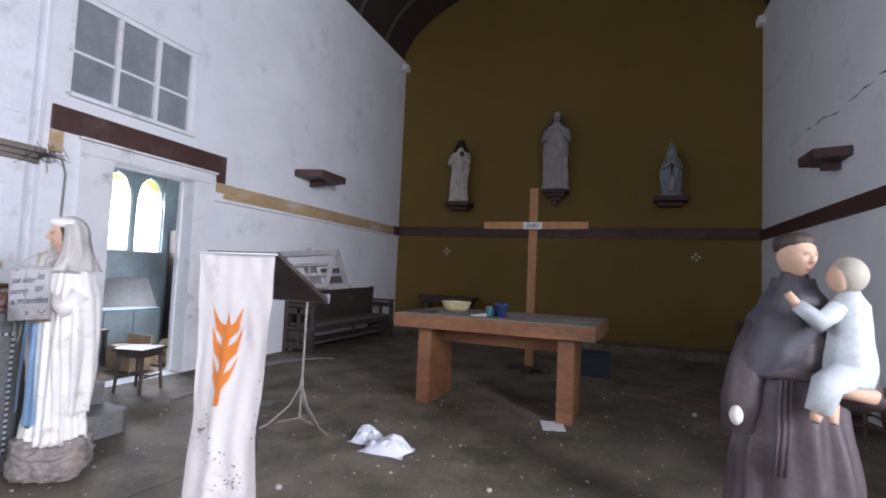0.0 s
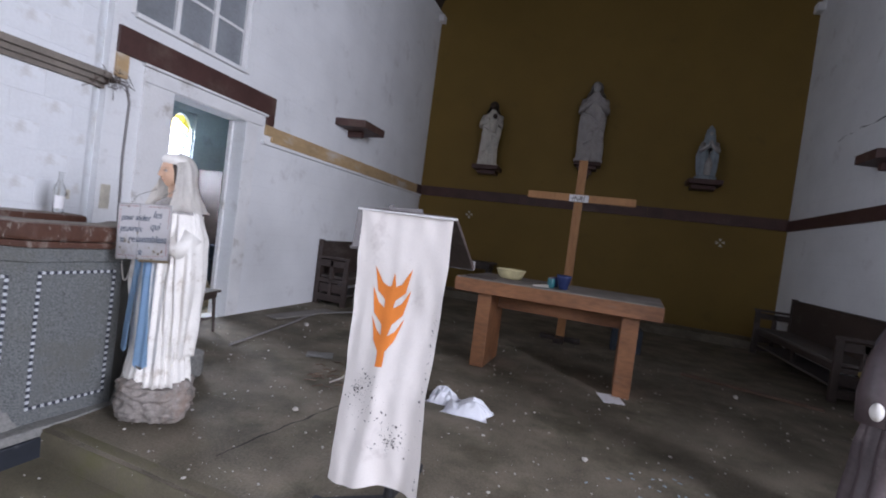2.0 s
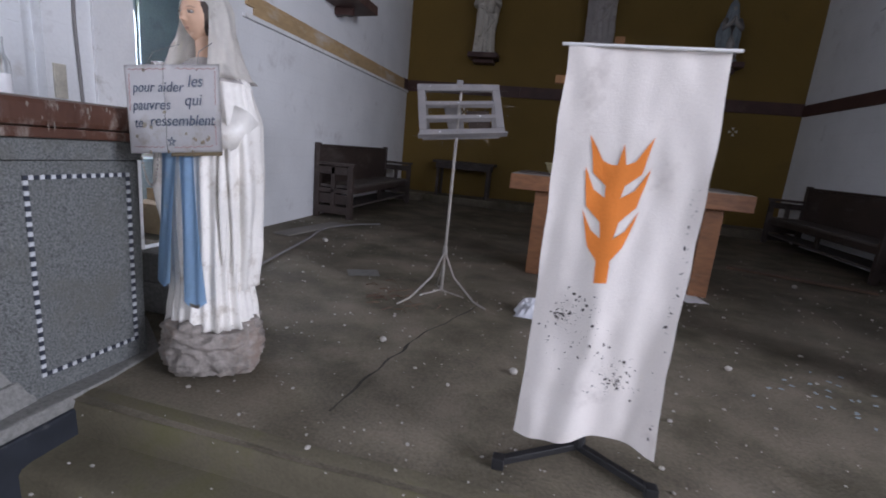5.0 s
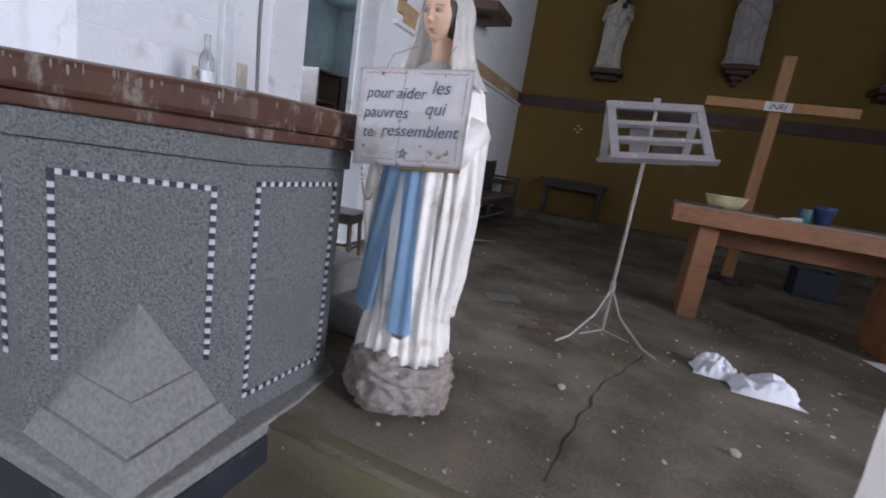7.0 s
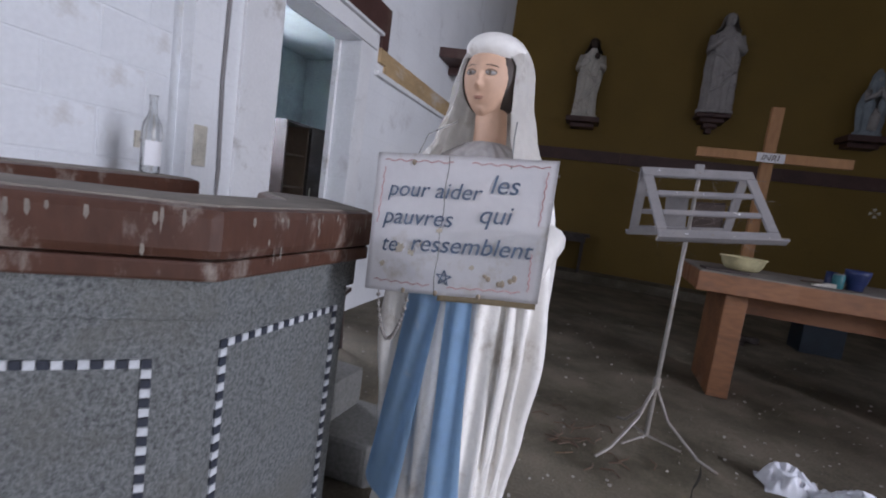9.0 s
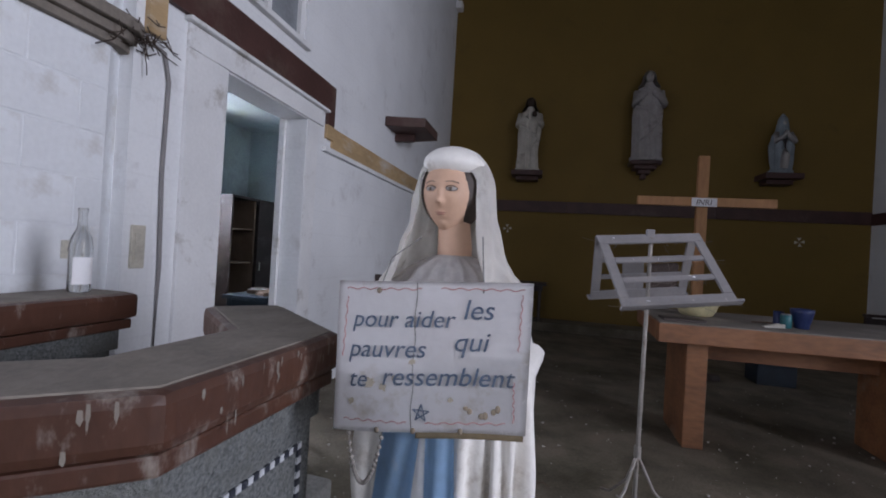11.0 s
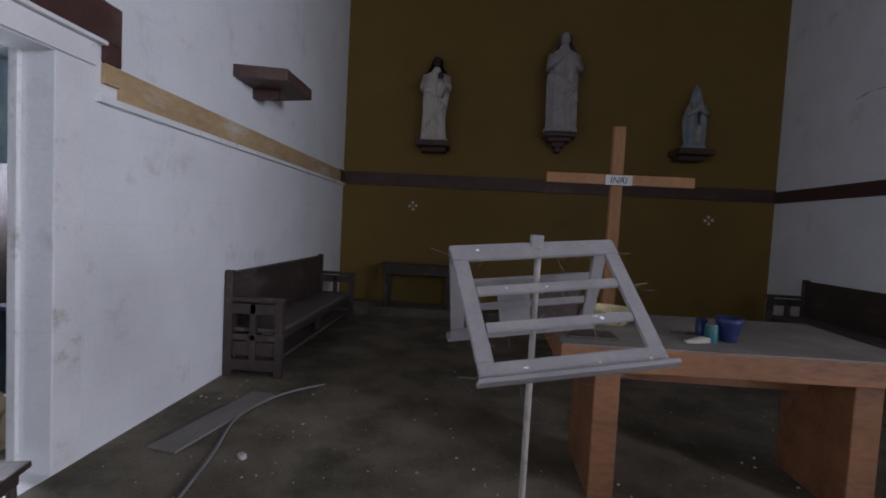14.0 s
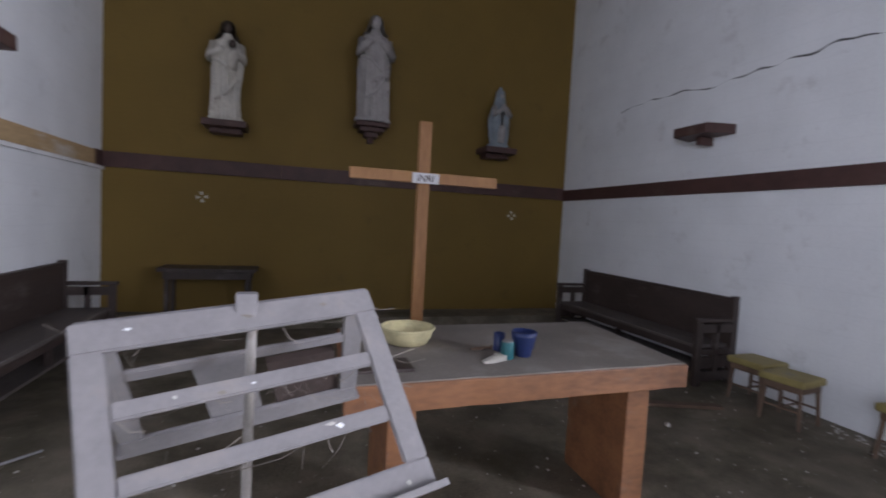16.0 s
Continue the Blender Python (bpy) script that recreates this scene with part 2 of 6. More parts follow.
GOLD = mat("gilt_paint", (0.55, 0.38, 0.10), 0.4, metal=0.4, bump=0.05)
BLUEPAINT = mat("dark_blue_painted_wood", (0.018, 0.032, 0.05), 0.5, bump=0.1)


def clear_glass(name, colour, rough=0.05):
    m = bpy.data.materials.new(name)
    m.use_nodes = True
    b = m.node_tree.nodes["Principled BSDF"]
    b.inputs["Base Color"].default_value = (*colour, 1)
    b.inputs["Roughness"].default_value, b.inputs["Transmission Weight"].default_value, b.inputs["IOR"].default_value = rough, 1.0, 1.45
    return m


BOTTLE = clear_glass("dusty_clear_glass", (0.80, 0.82, 0.82), 0.25)


# ---- builders ----
def join(bm, other):
    """Adds the bmesh other to bm."""
    me = bpy.data.meshes.new("scrap")
    other.to_mesh(me)
    other.free()
    bm.from_mesh(me)
    bpy.data.meshes.remove(me)
    return bm


def box(lo, hi, bevel=0.0, bm=None, turn=None, wobble=0.0, segments=2):
    """A block with rounded edges; wobble makes its faces uneven."""
    b = bmesh.new()
    bmesh.ops.create_cube(b, size=1)
    for v in b.verts:
        v.co = Vector([lo[i] + (v.co[i] + 0.5) * (hi[i] - lo[i]) for i in range(3)])
    if wobble:
        bmesh.ops.subdivide_edges(b, edges=b.edges[:], cuts=6, use_grid_fill=True)
        for v in b.verts:
            v.co += Vector(noise.noise_vector(v.co * 5)) * wobble
    elif bevel:
        bmesh.ops.bevel(b, geom=b.edges[:], offset=bevel, segments=segments, affect="EDGES", profile=0.6)
    if turn:
        bmesh.ops.transform(b, matrix=turn, verts=b.verts)
    return join(bm, b) if bm is not None else b


def rod(a, b_, r, r2=None, seg=10, bm=None, caps=True):
    """A round bar from a to b_."""
    a, b_ = Vector(a), Vector(b_)
    b = bmesh.new()
    d = b_ - a
    bmesh.ops.create_cone(b, cap_ends=caps, segments=seg, radius1=r, radius2=r if r2 is None else r2, depth=d.length)
    bmesh.ops.transform(b, matrix=Matrix.Translation((a + b_) / 2) @ d.to_track_quat("Z", "Y").to_matrix().to_4x4(), verts=b.verts)
    return join(bm, b) if bm is not None else b


def pipe(points, r, seg=6, bm=None):
    """A bent round line through the points."""
    b = bmesh.new()
    points = [Vector(p) for p in points]
    rings = []
    for i, p in enumerate(points):
        d = (points[min(i + 1, len(points) - 1)] - points[max(i - 1, 0)]).normalized()
        q = d.to_track_quat("Z", "Y").to_matrix()
        rings.append([b.verts.new(p + q @ Vector((r * math.cos(k * math.tau / seg), r * math.sin(k * math.tau / seg), 0))) for k in range(seg)])
    for s, t in zip(rings, rings[1:]):
        for k in range(seg):
            b.faces.new((s[k], s[(k + 1) % seg], t[(k + 1) % seg], t[k]))
    b.faces.new(rings[0][::-1])
    b.faces.new(rings[-1])
    return join(bm, b) if bm is not None else b


def prism(outline, z0, z1, bm=None, bevel=0.0, axis="z"):
    """An outline in plan raised from z0 to z1; axis x or y: the outline stands in (y, z) or (x, z)."""
    put = {"z": lambda p, h: (p[0], p[1], h), "x": lambda p, h: (h, p[0], p[1]), "y": lambda p, h: (p[0], h, p[1])}[axis]
    b = bmesh.new()
    lo = [b.verts.new(put(p, z0)) for p in outline]
    hi = [b.verts.new(put(p, z1)) for p in outline]
    b.faces.new(lo[::-1])
    b.faces.new(hi)
    n = len(outline)
    for i in range(n):
        b.faces.new((lo[i], lo[(i + 1) % n], hi[(i + 1) % n], hi[i]))
    bmesh.ops.recalc_face_normals(b, faces=b.faces)
    if bevel:
        bmesh.ops.bevel(b, geom=b.edges[:], offset=bevel, segments=2, affect="EDGES", profile=0.6)
    return join(bm, b) if bm is not None else b


def lathe(profile, seg=24, centre=(0, 0, 0), bm=None, ripple=None):
    """A turned shape from (radius, z) pairs; ripple(angle, z) scales its radius."""
    b = bmesh.new()
    rows = []
    for r, z in profile:
        rows.append([b.verts.new((centre[0] + r * (ripple(a, z) if ripple else 1) * math.cos(a), centre[1] + r * (ripple(a, z) if ripple else 1) * math.sin(a), centre[2] + z)) for a in (k * math.tau / seg for k in range(seg))])
    for s, t in zip(rows, rows[1:]):
        for k in range(seg):
            b.faces.new((s[k], s[(k + 1) % seg], t[(k + 1) % seg], t[k]))
    b.faces.new(rows[0][::-1])
    b.faces.new(rows[-1])
    return join(bm, b) if bm is not None else b


def smooth(bm):
    for f in bm.faces:
        f.smooth = True
    return bm


def mesh_ob(name, bm, material):
    me = bpy.data.meshes.new(name)
    bm.to_mesh(me)
    bm.free()
    for m in material if isinstance(material, (list, tuple)) else [material]:
        me.materials.append(m)
    return new(name, me)


def part(name, bm, material, parent=None, label=""):
    """One mesh object under a thing or a part."""
    ob = mesh_ob(name, bm, material)
    if parent is not None:
        ob.parent = parent
        bpy.context.view_layer.update()
        ob.matrix_parent_inverse = parent.matrix_world.inverted()
    if label:
        ob["label"] = label
    return ob


def thing(name, place, label, category, group=""):
    ob = new(name)
    ob.empty_display_size = 0.05
    ob.location = place
    bpy.context.view_layer.update()
    return tagged(ob, label, category, group)


def solo(name, bm, material, label, category, group="", kind=""):
    return tagged(mesh_ob(name, bm, material), label, category, group, kind)


def structure(name, bm, material, label=""):
    return tagged(mesh_ob(name, bm, material), label, kind="structure")


# ---- structure ----
def grid_wall(axis, p0, p1, us, zs, holes=()):
    """A wall between the planes p0 and p1, of blocks between the breaks us and zs, left out where a hole (u0, u1, z0, z1) goes through."""
    b = bmesh.new()
    for u0, u1 in zip(us, us[1:]):
        for z0, z1 in zip(zs, zs[1:]):
            um, zm = (u0 + u1) / 2, (z0 + z1) / 2
            if any(h[0] < um < h[1] and h[2] < zm < h[3] for h in holes):
                continue
            lo, hi = ((p0, u0, z0), (p1, u1, z1)) if axis == "x" else ((u0, p0, z0), (u1, p1, z1))
            box(lo, hi, bm=b)
    bmesh.ops.remove_doubles(b, verts=b.verts, dist=1e-4)
    seen = {}
    for f in b.faces:
        seen.setdefault(tuple(round(c, 3) for c in f.calc_center_median()), []).append(f)
    bmesh.ops.delete(b, geom=[f for fs in seen.values() if len(fs) > 1 for f in fs], context="FACES")
    return b


XL, XR, YB = -4.6, 3.07, 11.6
structure("wall_left", grid_wall("x", XL - 0.25, XL, [4.0, 4.15, 4.67, 5.6, 5.7, YB], [-0.4, 0, 2.44, 3.0, 4.08, 6.7], [(4.67, 5.7, 0, 2.44), (4.15, 5.6, 3.0, 4.08)]), WHITE, "white painted masonry wall with a doorway")
structure("wall_right", grid_wall("x", XR, XR + 0.3, [3.14, YB], [-0.4, 6.7]), WHITE, "white painted masonry wall, stained and cracked")
structure("wall_back", grid_wall("y", YB, YB + 0.3, [XL - 0.3, XR + 0.3], [-0.4, 9.0]), MUSTARD, "mustard painted masonry wall behind the altar")


def slab(outline, z0, z1):
    return prism(outline, z0, z1)


# chancel floor with a slightly bowed front edge, one lower step, nave floor
def edge(y, bow):
    return [(XL + (XR - XL) * i / 24, y + bow * (1 - math.sin(math.pi * i / 24)) + 0.012 * noise.noise((i * 0.7, y, 0))) for i in range(25)]


FRONT, LOWER = edge(2.78, 0.10), edge(2.56, 0.10)


def floor_sheet(front, back, z, nx, ny):
    """A slightly uneven floor from a front edge to a straight back."""
    b = bmesh.new()
    rows = []
    for j in range(ny + 1):
        row = []
        for i in range(nx + 1):
            k = i * (len(front) - 1) / nx
            a, c = front[int(k)], front[min(int(k) + 1, len(front) - 1)]
            x, y0 = a[0] + (c[0] - a[0]) * (k % 1), a[1] + (c[1] - a[1]) * (k % 1)
            y = y0 + (back - y0) * j / ny
            row.append(b.verts.new((x, y, z + (0.006 * noise.noise((x * 1.5, y * 1.5, z)) if j else 0.0) - 0.003)))
        rows.append(row)
    for r, s in zip(rows, rows[1:]):
        for i in range(nx):
            b.faces.new((r[i], r[i + 1], s[i + 1], s[i]))
    return smooth(b)


floor = structure("floor", floor_sheet(FRONT, YB, 0.0, 60, 70), FLOOR, "dusty brown concrete chancel floor")


def riser(front, z0, z1, tread):
    """A step's worn nosing and riser along an edge."""
    b = bmesh.new()
    prof = [(tread, z1), (0.05, z1), (0.012, z1 - 0.008), (0.0, z1 - 0.03), (0.006, z0)]
    rows = []
    for i, (x, y) in enumerate(front):
        w = 0.008 * noise.noise((x * 6, y, z1))
        rows.append([b.verts.new((x, y + d + (w if k in (2, 3) else 0), z - (abs(w) if k in (1, 2) else 0))) for k, (d, z) in enumerate(prof)])
    for r, s in zip(rows, rows[1:]):
        for k in range(len(prof) - 1):
            b.faces.new((r[k], r[k + 1], s[k + 1], s[k]))
    return smooth(b)


structure("step_upper", riser(edge(2.78, 0.10), -0.16, 0.003, 0.09), MOSS, "mossy worn concrete step edge")
structure("step_lower", riser(edge(2.56, 0.10), -0.33, -0.157, 0.40), MOSS, "mossy worn lower concrete step")
structure("ground", box((-10, -12, -0.5), (7, 3.2, -0.32)), FLOOR, "dusty nave floor")
structure("platform", box((XL, 10.95, -0.1), (XR, YB, 0.15), 0.01), FLOOR, "low concrete ledge along the back wall")

# timber vault
arc = [(-0.765 + 3.95 * math.cos(a), 6.5 + 2.05 * math.sin(a)) for a in (math.pi * i / 28 for i in range(29))]
vb = bmesh.new()
lo = [vb.verts.new((x, 3.0, z)) for x, z in arc]
hi = [vb.verts.new((x, YB + 0.05, z)) for x, z in arc]
for i in range(28):
    vb.faces.new((lo[i], lo[i + 1], hi[i + 1], hi[i]))
for i in range(14):
    y = 3.6 + i * 0.58
    for j in range(28):
        a, c = arc[j], arc[j + 1]
        if i % 2 == 0:
            rod((a[0] * 0.995, y, a[1] - 0.03), (c[0] * 0.995, y, c[1] - 0.03), 0.05, seg=4, bm=vb)
structure("ceiling", vb, VAULT, "dark timber barrel vault")
# Unseen slab over chancel and nave, added to keep sky light from leaking in.
structure("unseen_light_seal", box((-10.3, -12.3, 9.0), (7.3, YB + 0.4, 9.2)), VAULT)
for x in (XL + 0.06, XR - 0.06):
    structure("corbel", box((x - 0.07, YB - 0.22, 6.42), (x + 0.07, YB - 0.02, 6.58), 0.02), TRIM, "small white corbel under the vault")

# chancel arch pier and nave walls
structure("wall_nave_east", grid_wall("y", 3.16, 3.5, [-10, -4.9], [-0.4, 9.0]), WHITE_BLOCK, "white painted nave wall")
structure("wall_nave_east_far", grid_wall("y", 3.14, 3.5, [XR + 0.3, 7], [-0.4, 9.0]), WHITE_BLOCK)
# Next three walls are out of view, added with openings for the nave lamps.
structure("wall_unseen_north", grid_wall("x", -10.3, -10, [-12, -7.7, -4.7, -2.9, 0.1, 3.5], [-0.5, 1.6, 5.2, 9], [(-2.9, 0.1, 1.6, 5.2), (-7.7, -4.7, 1.6, 5.2)]), WHITE_BLOCK)
structure("wall_unseen_south", grid_wall("x", 7, 7.3, [-12, -7.9, -4.9, -1.7, 1.1, 3.5], [-0.5, 1.6, 5.2, 9], [(-7.9, -4.9, 1.6, 5.2), (-1.7, 1.1, 1.6, 5.2)]), WHITE_BLOCK)
structure("wall_unseen_west", grid_wall("y", -12.3, -12, [-10, -3.5, 1.5, 7], [-0.5, 2.1, 6.7, 9], [(-3.5, 1.5, 2.1, 6.7)]), WHITE_BLOCK)

PIER = structure("arch_pier", prism([(-5.0, 3.10), (-4.625, 3.10), (-4.625, 3.90), (-4.68, 4.0), (-5.0, 4.0)], -0.4, 9.0), WHITE_BLOCK, "white painted block pier of the chancel arch")
imp = bmesh.new()
for d, z0, z1 in ((0.03, 2.26, 2.30), (0.06, 2.30, 2.345), (0.10, 2.345, 2.40)):
    prism([(-5.02, 3.10 - d), (-4.62 + d, 3.10 - d), (-4.62 + d, 3.90 + d * 0.5), (-4.66 + d, 4.02), (-5.02, 4.02)], z0, z1, imp, 0.006)
part("impost", imp, DUST, PIER, "dusty projecting impost moulding")
im2 = bmesh.new()
for d, z0, z1 in ((0.03, 2.26, 2.30), (0.06, 2.30, 2.345), (0.10, 2.345, 2.40)):
    box((-6.55, 3.16 - d, z0), (-5.02, 3.17, z1), 0.005, im2)
    box((-6.75 - d, 2.98 - d, z0), (-6.55 + d, 3.17, z1), 0.005, im2)
structure("trim_impost", im2, DUST, "dusty impost moulding along the nave wall")
structure("pilaster", box((-6.75, 2.98, -0.32), (-6.55, 3.16, 9.0), 0.02), WHITE_BLOCK, "white painted pilaster")
structure("trim_nave_band", box((-10, 3.12, 1.98), (-6.76, 3.16, 2.25), 0.005), BAND, "dark brown band on the nave wall")
structure("trim_nave_ledge", box((-10, 3.06, 2.25), (-6.76, 3.16, 2.33), 0.01), TRIM)

# left wall: boards over and beside the doorway
T = 0.03
def wall_board(name, y0, y1, z0, z1, material, thick=T, label=""):
    structure(name, box((XL, y0, z0), (XL + thick, y1, z1), 0.004), material, label)


wall_board("trim_lintel_board", 4.05, 6.15, 2.62, 2.86, BAND, 0.035, "dark brown board above the doorway")
wall_board("trim_board_end", 6.02, 6.15, 2.49, 2.617, BAND, 0.035)
wall_board("trim_raw_end", 6.02, 6.15, 2.36, 2.487, RAW, 0.033)
wall_board("trim_raw_start", 4.05, 4.16, 2.40, 2.615, RAW, 0.033, "raw pine board where paint has gone")
wall_board("trim_raw_band", 6.153, YB - 0.3, 2.285, 2.485, RAW, 0.028, "long raw pine board along the white wall")
wall_board("trim_band_stub", YB - 0.297, YB - 0.03, 2.285, 2.50, BAND, 0.032)
wall_board("trim_moulding", 5.98, YB - 0.03, 2.235, 2.28, TRIM, 0.045, "white moulding under the board")
# door casing
dc = bmesh.new()
box((XL, 4.33, 0.0), (XL + 0.022, 4.665, 2.445), 0.004, dc)
box((XL, 5.705, 0.0), (XL + 0.006, 5.9, 2.445), 0.002, dc)
box((XL, 4.33, 2.448), (XL + 0.022, 5.97, 2.585), 0.004, dc)
box((XL, 4.30, 2.588), (XL + 0.055, 6.017, 2.615), 0.008, dc)
box((XL - 0.245, 4.671, 0.0), (XL - 0.19, 4.70, 2.435), 0.004, dc)
box((XL - 0.245, 5.67, 0.0), (XL - 0.19, 5.698, 2.435), 0.004, dc)
structure("door_1", dc, TRIM, "white painted casing of an open doorway with no door")

# window over the door
win = tagged(mesh_ob("window_1", box((XL - 0.10, 4.18, 2.985), (XL + 0.05, 5.62, 3.03), 0.006), TRIM), "white framed six-pane window of reeded glass", kind="structure")
fr = bmesh.new()
for y0, y1, z0, z1 in ((4.15, 4.21, 3.03, 4.08), (5.54, 5.6, 3.03, 4.08), (4.21, 5.54, 4.02, 4.08), (4.625, 4.675, 3.03, 4.02), (5.085, 5.135, 3.03, 4.02)):
    box((XL - 0.09, y0, z0), (XL - 0.02, y1, z1), 0.004, fr)
for y0, y1 in ((4.21, 4.625), (4.675, 5.085), (5.135, 5.54)):
    box((XL - 0.07, y0, 3.46), (XL - 0.04, y1, 3.49), 0.003, fr)
part("window_frame", fr, TRIM, win)
for y0, y1 in ((4.21, 4.625), (4.675, 5.085), (5.135, 5.54)):
    for z0, z1 in ((3.03, 3.46), (3.49, 4.02)):
        g = bmesh.new()
        n = max(6, int((y1 - y0) / 0.014))
        for i in range(n):
            y = y0 + (y1 - y0) * (i + 0.5) / n
            rod((XL - 0.06, y, z0), (XL - 0.06, y, z1), 0.0072, seg=6, bm=g)
        part("pane", g, REEDED, win)

# bands, back and right walls
for x0, x1 in ((XL + 0.01, -2.15), (-2.146, 0.55), (0.554, XR - 0.01)):
    structure("trim_back_band", box((x0, YB - 0.035, 2.28), (x1, YB, 2.505), 0.005), BAND, "dark brown painted board across the mustard wall")
structure("trim_right_band", box((XR - 0.035, 3.3, 2.27), (XR, YB - 0.04, 2.47), 0.005), BAND, "dark brown painted board along the white wall")

# sacristy beyond the doorway
SX, SY0, SY1, SZ = -7.1, 3.52, 8.45, 3.05
LY0, LY1 = 6.16, 7.22
structure("sacristy_floor", box((SX, SY0, -0.12), (XL - 0.0, SY1, -0.012)), FLOOR)
structure("sacristy_wall_far", grid_wall("x", SX - 0.3, SX, [SY0, LY0, LY1, SY1], [-0.1, 1.55, 2.87, SZ + 0.2], [(LY0, LY1, 1.55, 2.87)]), SACRISTY, "grey green plaster wall with lancet windows")
structure("sacristy_wall_side", box((SX, SY1, -0.1), (XL - 0.25, SY1 + 0.2, SZ + 0.2)), SACRISTY)
structure("sacristy_wall_near", box((SX, SY0 - 0.02, -0.1), (XL - 0.26, SY0, SZ + 0.2)), SACRISTY)
structure("sacristy_ceiling", box((SX, SY0, SZ), (XL - 0.25, SY1, SZ + 0.1)), SACRISTY)
structure("sacristy_wall_inner", grid_wall("x", XL - 0.262, XL - 0.252, [SY0, 4.67, 5.7, SY1], [0, 2.44, SZ], [(4.67, 5.7, 0, 2.44)]), SACRISTY)
structure("sky_backdrop", box((SX - 1.4, 4.4, -0.3), (SX - 1.38, 9.0, 5.0)), mat("overcast_sky_glow", (0.93, 0.97, 1.0), 1.0, bump=0.0, spread=0.04, emit=3.5))


def lancet(y0, y1, z0, spring, top, n=10):
    """The outline of a pointed window in (y, z)."""
    ym, w = (y0 + y1) / 2, (y1 - y0) / 2
    right = [(y1 - w * (1 - math.cos(a)) * 1.0, spring + (top - spring) * math.sin(a)) for a in (math.pi / 2 * i / n for i in range(n + 1))]
    left = [(2 * ym - y, z) for y, z in right[::-1]][1:]
    return [(y0, z0), (y1, z0)] + right + left


w2 = tagged(mesh_ob("window_2", box((SX - 0.12, LY0 - 0.02, 1.50), (SX + 0.05, LY1 + 0.02, 1.548), 0.006), SACRISTY), "pair of leaded lancet windows with yellow glass heads", kind="structure")
tr = bmesh.new()
ym = (LY0 + LY1) / 2
for y0, y1 in ((LY0, ym - 0.035), (ym + 0.035, LY1)):
    out = lancet(y0 + 0.02, y1 - 0.02, 1.57, 2.32, 2.82)
    for half in (0, 1):
        pts = [p for p in out[2:] if (p[0] >= (y0 + y1) / 2 - 1e-6) == bool(half)]
        corner = (y1 if half else y0, 2.87)
        pts = sorted(pts, key=lambda p: p[1])
        poly = [(corner[0], 2.32)] + pts + [((y0 + y1) / 2, 2.87), corner]
        prism(poly, SX - 0.12, SX - 0.04, tr, axis="x")
    box((SX - 0.12, y0, 1.55), (SX - 0.04, y0 + 0.02, 2.33), bm=tr)
    box((SX - 0.12, y1 - 0.02, 1.55), (SX - 0.04, y1, 2.33), bm=tr)
box((SX - 0.14, ym - 0.035, 1.55), (SX - 0.02, ym + 0.035, 2.87), 0.006, tr)
part("window_frame", tr, SACRISTY, w2)
PANE = clear_glass("old_window_glass", (0.93, 0.97, 1.0), 0.15)
AMBER = clear_glass("amber_window_glass", (0.95, 0.72, 0.08), 0.15)
for y0, y1 in ((LY0 + 0.022, ym - 0.057), (ym + 0.057, LY1 - 0.022)):
    zs = [1.57, 1.80, 2.03, 2.26]
    for z0, z1 in zip(zs, zs[1:]):
        part("pane", box((SX - 0.082, y0, z0 + 0.008), (SX - 0.078, y1, z1 - 0.008)), PANE, w2).visible_shadow = False
    outline = lancet(y0, y1, 2.26, 2.32, 2.80)
    for k in range(2):
        za, zb = ((2.27, 2.46), (2.475, 2.80))[k]
        poly = [p for p in outline[2:] if za <= p[1] <= zb]
        poly = sorted(poly, key=lambda p: math.atan2(p[1] - (za + zb) / 2, p[0] - (y0 + y1) / 2))
        if k == 0:
            poly = [(y0, za), (y1, za), (y1 - 0.02, zb), (y0 + 0.02, zb)]
        part("pane", prism(poly, SX - 0.083, SX - 0.078, axis="x"), AMBER if k else PANE, w2).visible_shadow = False
    ld = bmesh.new()
    for z in zs[1:] + [2.467]:
        rod((SX - 0.08, y0, z), (SX - 0.08, y1, z), 0.007, seg=6, bm=ld)
    ymm = (y0 + y1) / 2
    for s in (-1, 1):
        pipe([(SX - 0.08, ymm + s * (y1 - y0) * 0.25, 2.27), (SX - 0.08, ymm + s * 0.03, 2.47), (SX - 0.08, ymm + s * 0.1, 2.62), (SX - 0.08, ymm, 2.76)], 0.006, bm=ld)
    part("lead_came", ld, LEAD, w2)

# long cracks in the plaster of the right wall
CRACK = mat("dark_crack", (0.10, 0.10, 0.10), 0.95, scale=30, bump=0.0)
for pts, w in (([(10.06, 3.68), (9.17, 3.7), (8.27, 3.63), (7.43, 3.66), (6.88, 3.68), (6.33, 3.62), (5.82, 3.61)], 0.010), ([(6.51, 3.89), (6.19, 3.9), (6.02, 3.82)], 0.012)):
    cr = bmesh.new()
    line = []
    for (y0, z0), (y1, z1) in zip(pts, pts[1:]):
        for i in range(12):
            u = i / 12
            y, z = y0 + (y1 - y0) * u, z0 + (z1 - z0) * u
            line.append((y, z + 0.05 * noise.noise((y * 4, z, 2)), w * max(0.05, 0.5 + 1.6 * noise.noise((y * 5, 7, z)))))
    up = [cr.verts.new((XR - 0.003, y, z + t)) for y, z, t in line]
    dn = [cr.verts.new((XR - 0.003, y, z - t)) for y, z, t in line]
    for i in range(len(line) - 1):
        cr.faces.new((up[i], up[i + 1], dn[i + 1], dn[i]))
    structure("wall_crack", cr, CRACK, "long dark crack in the white plaster")

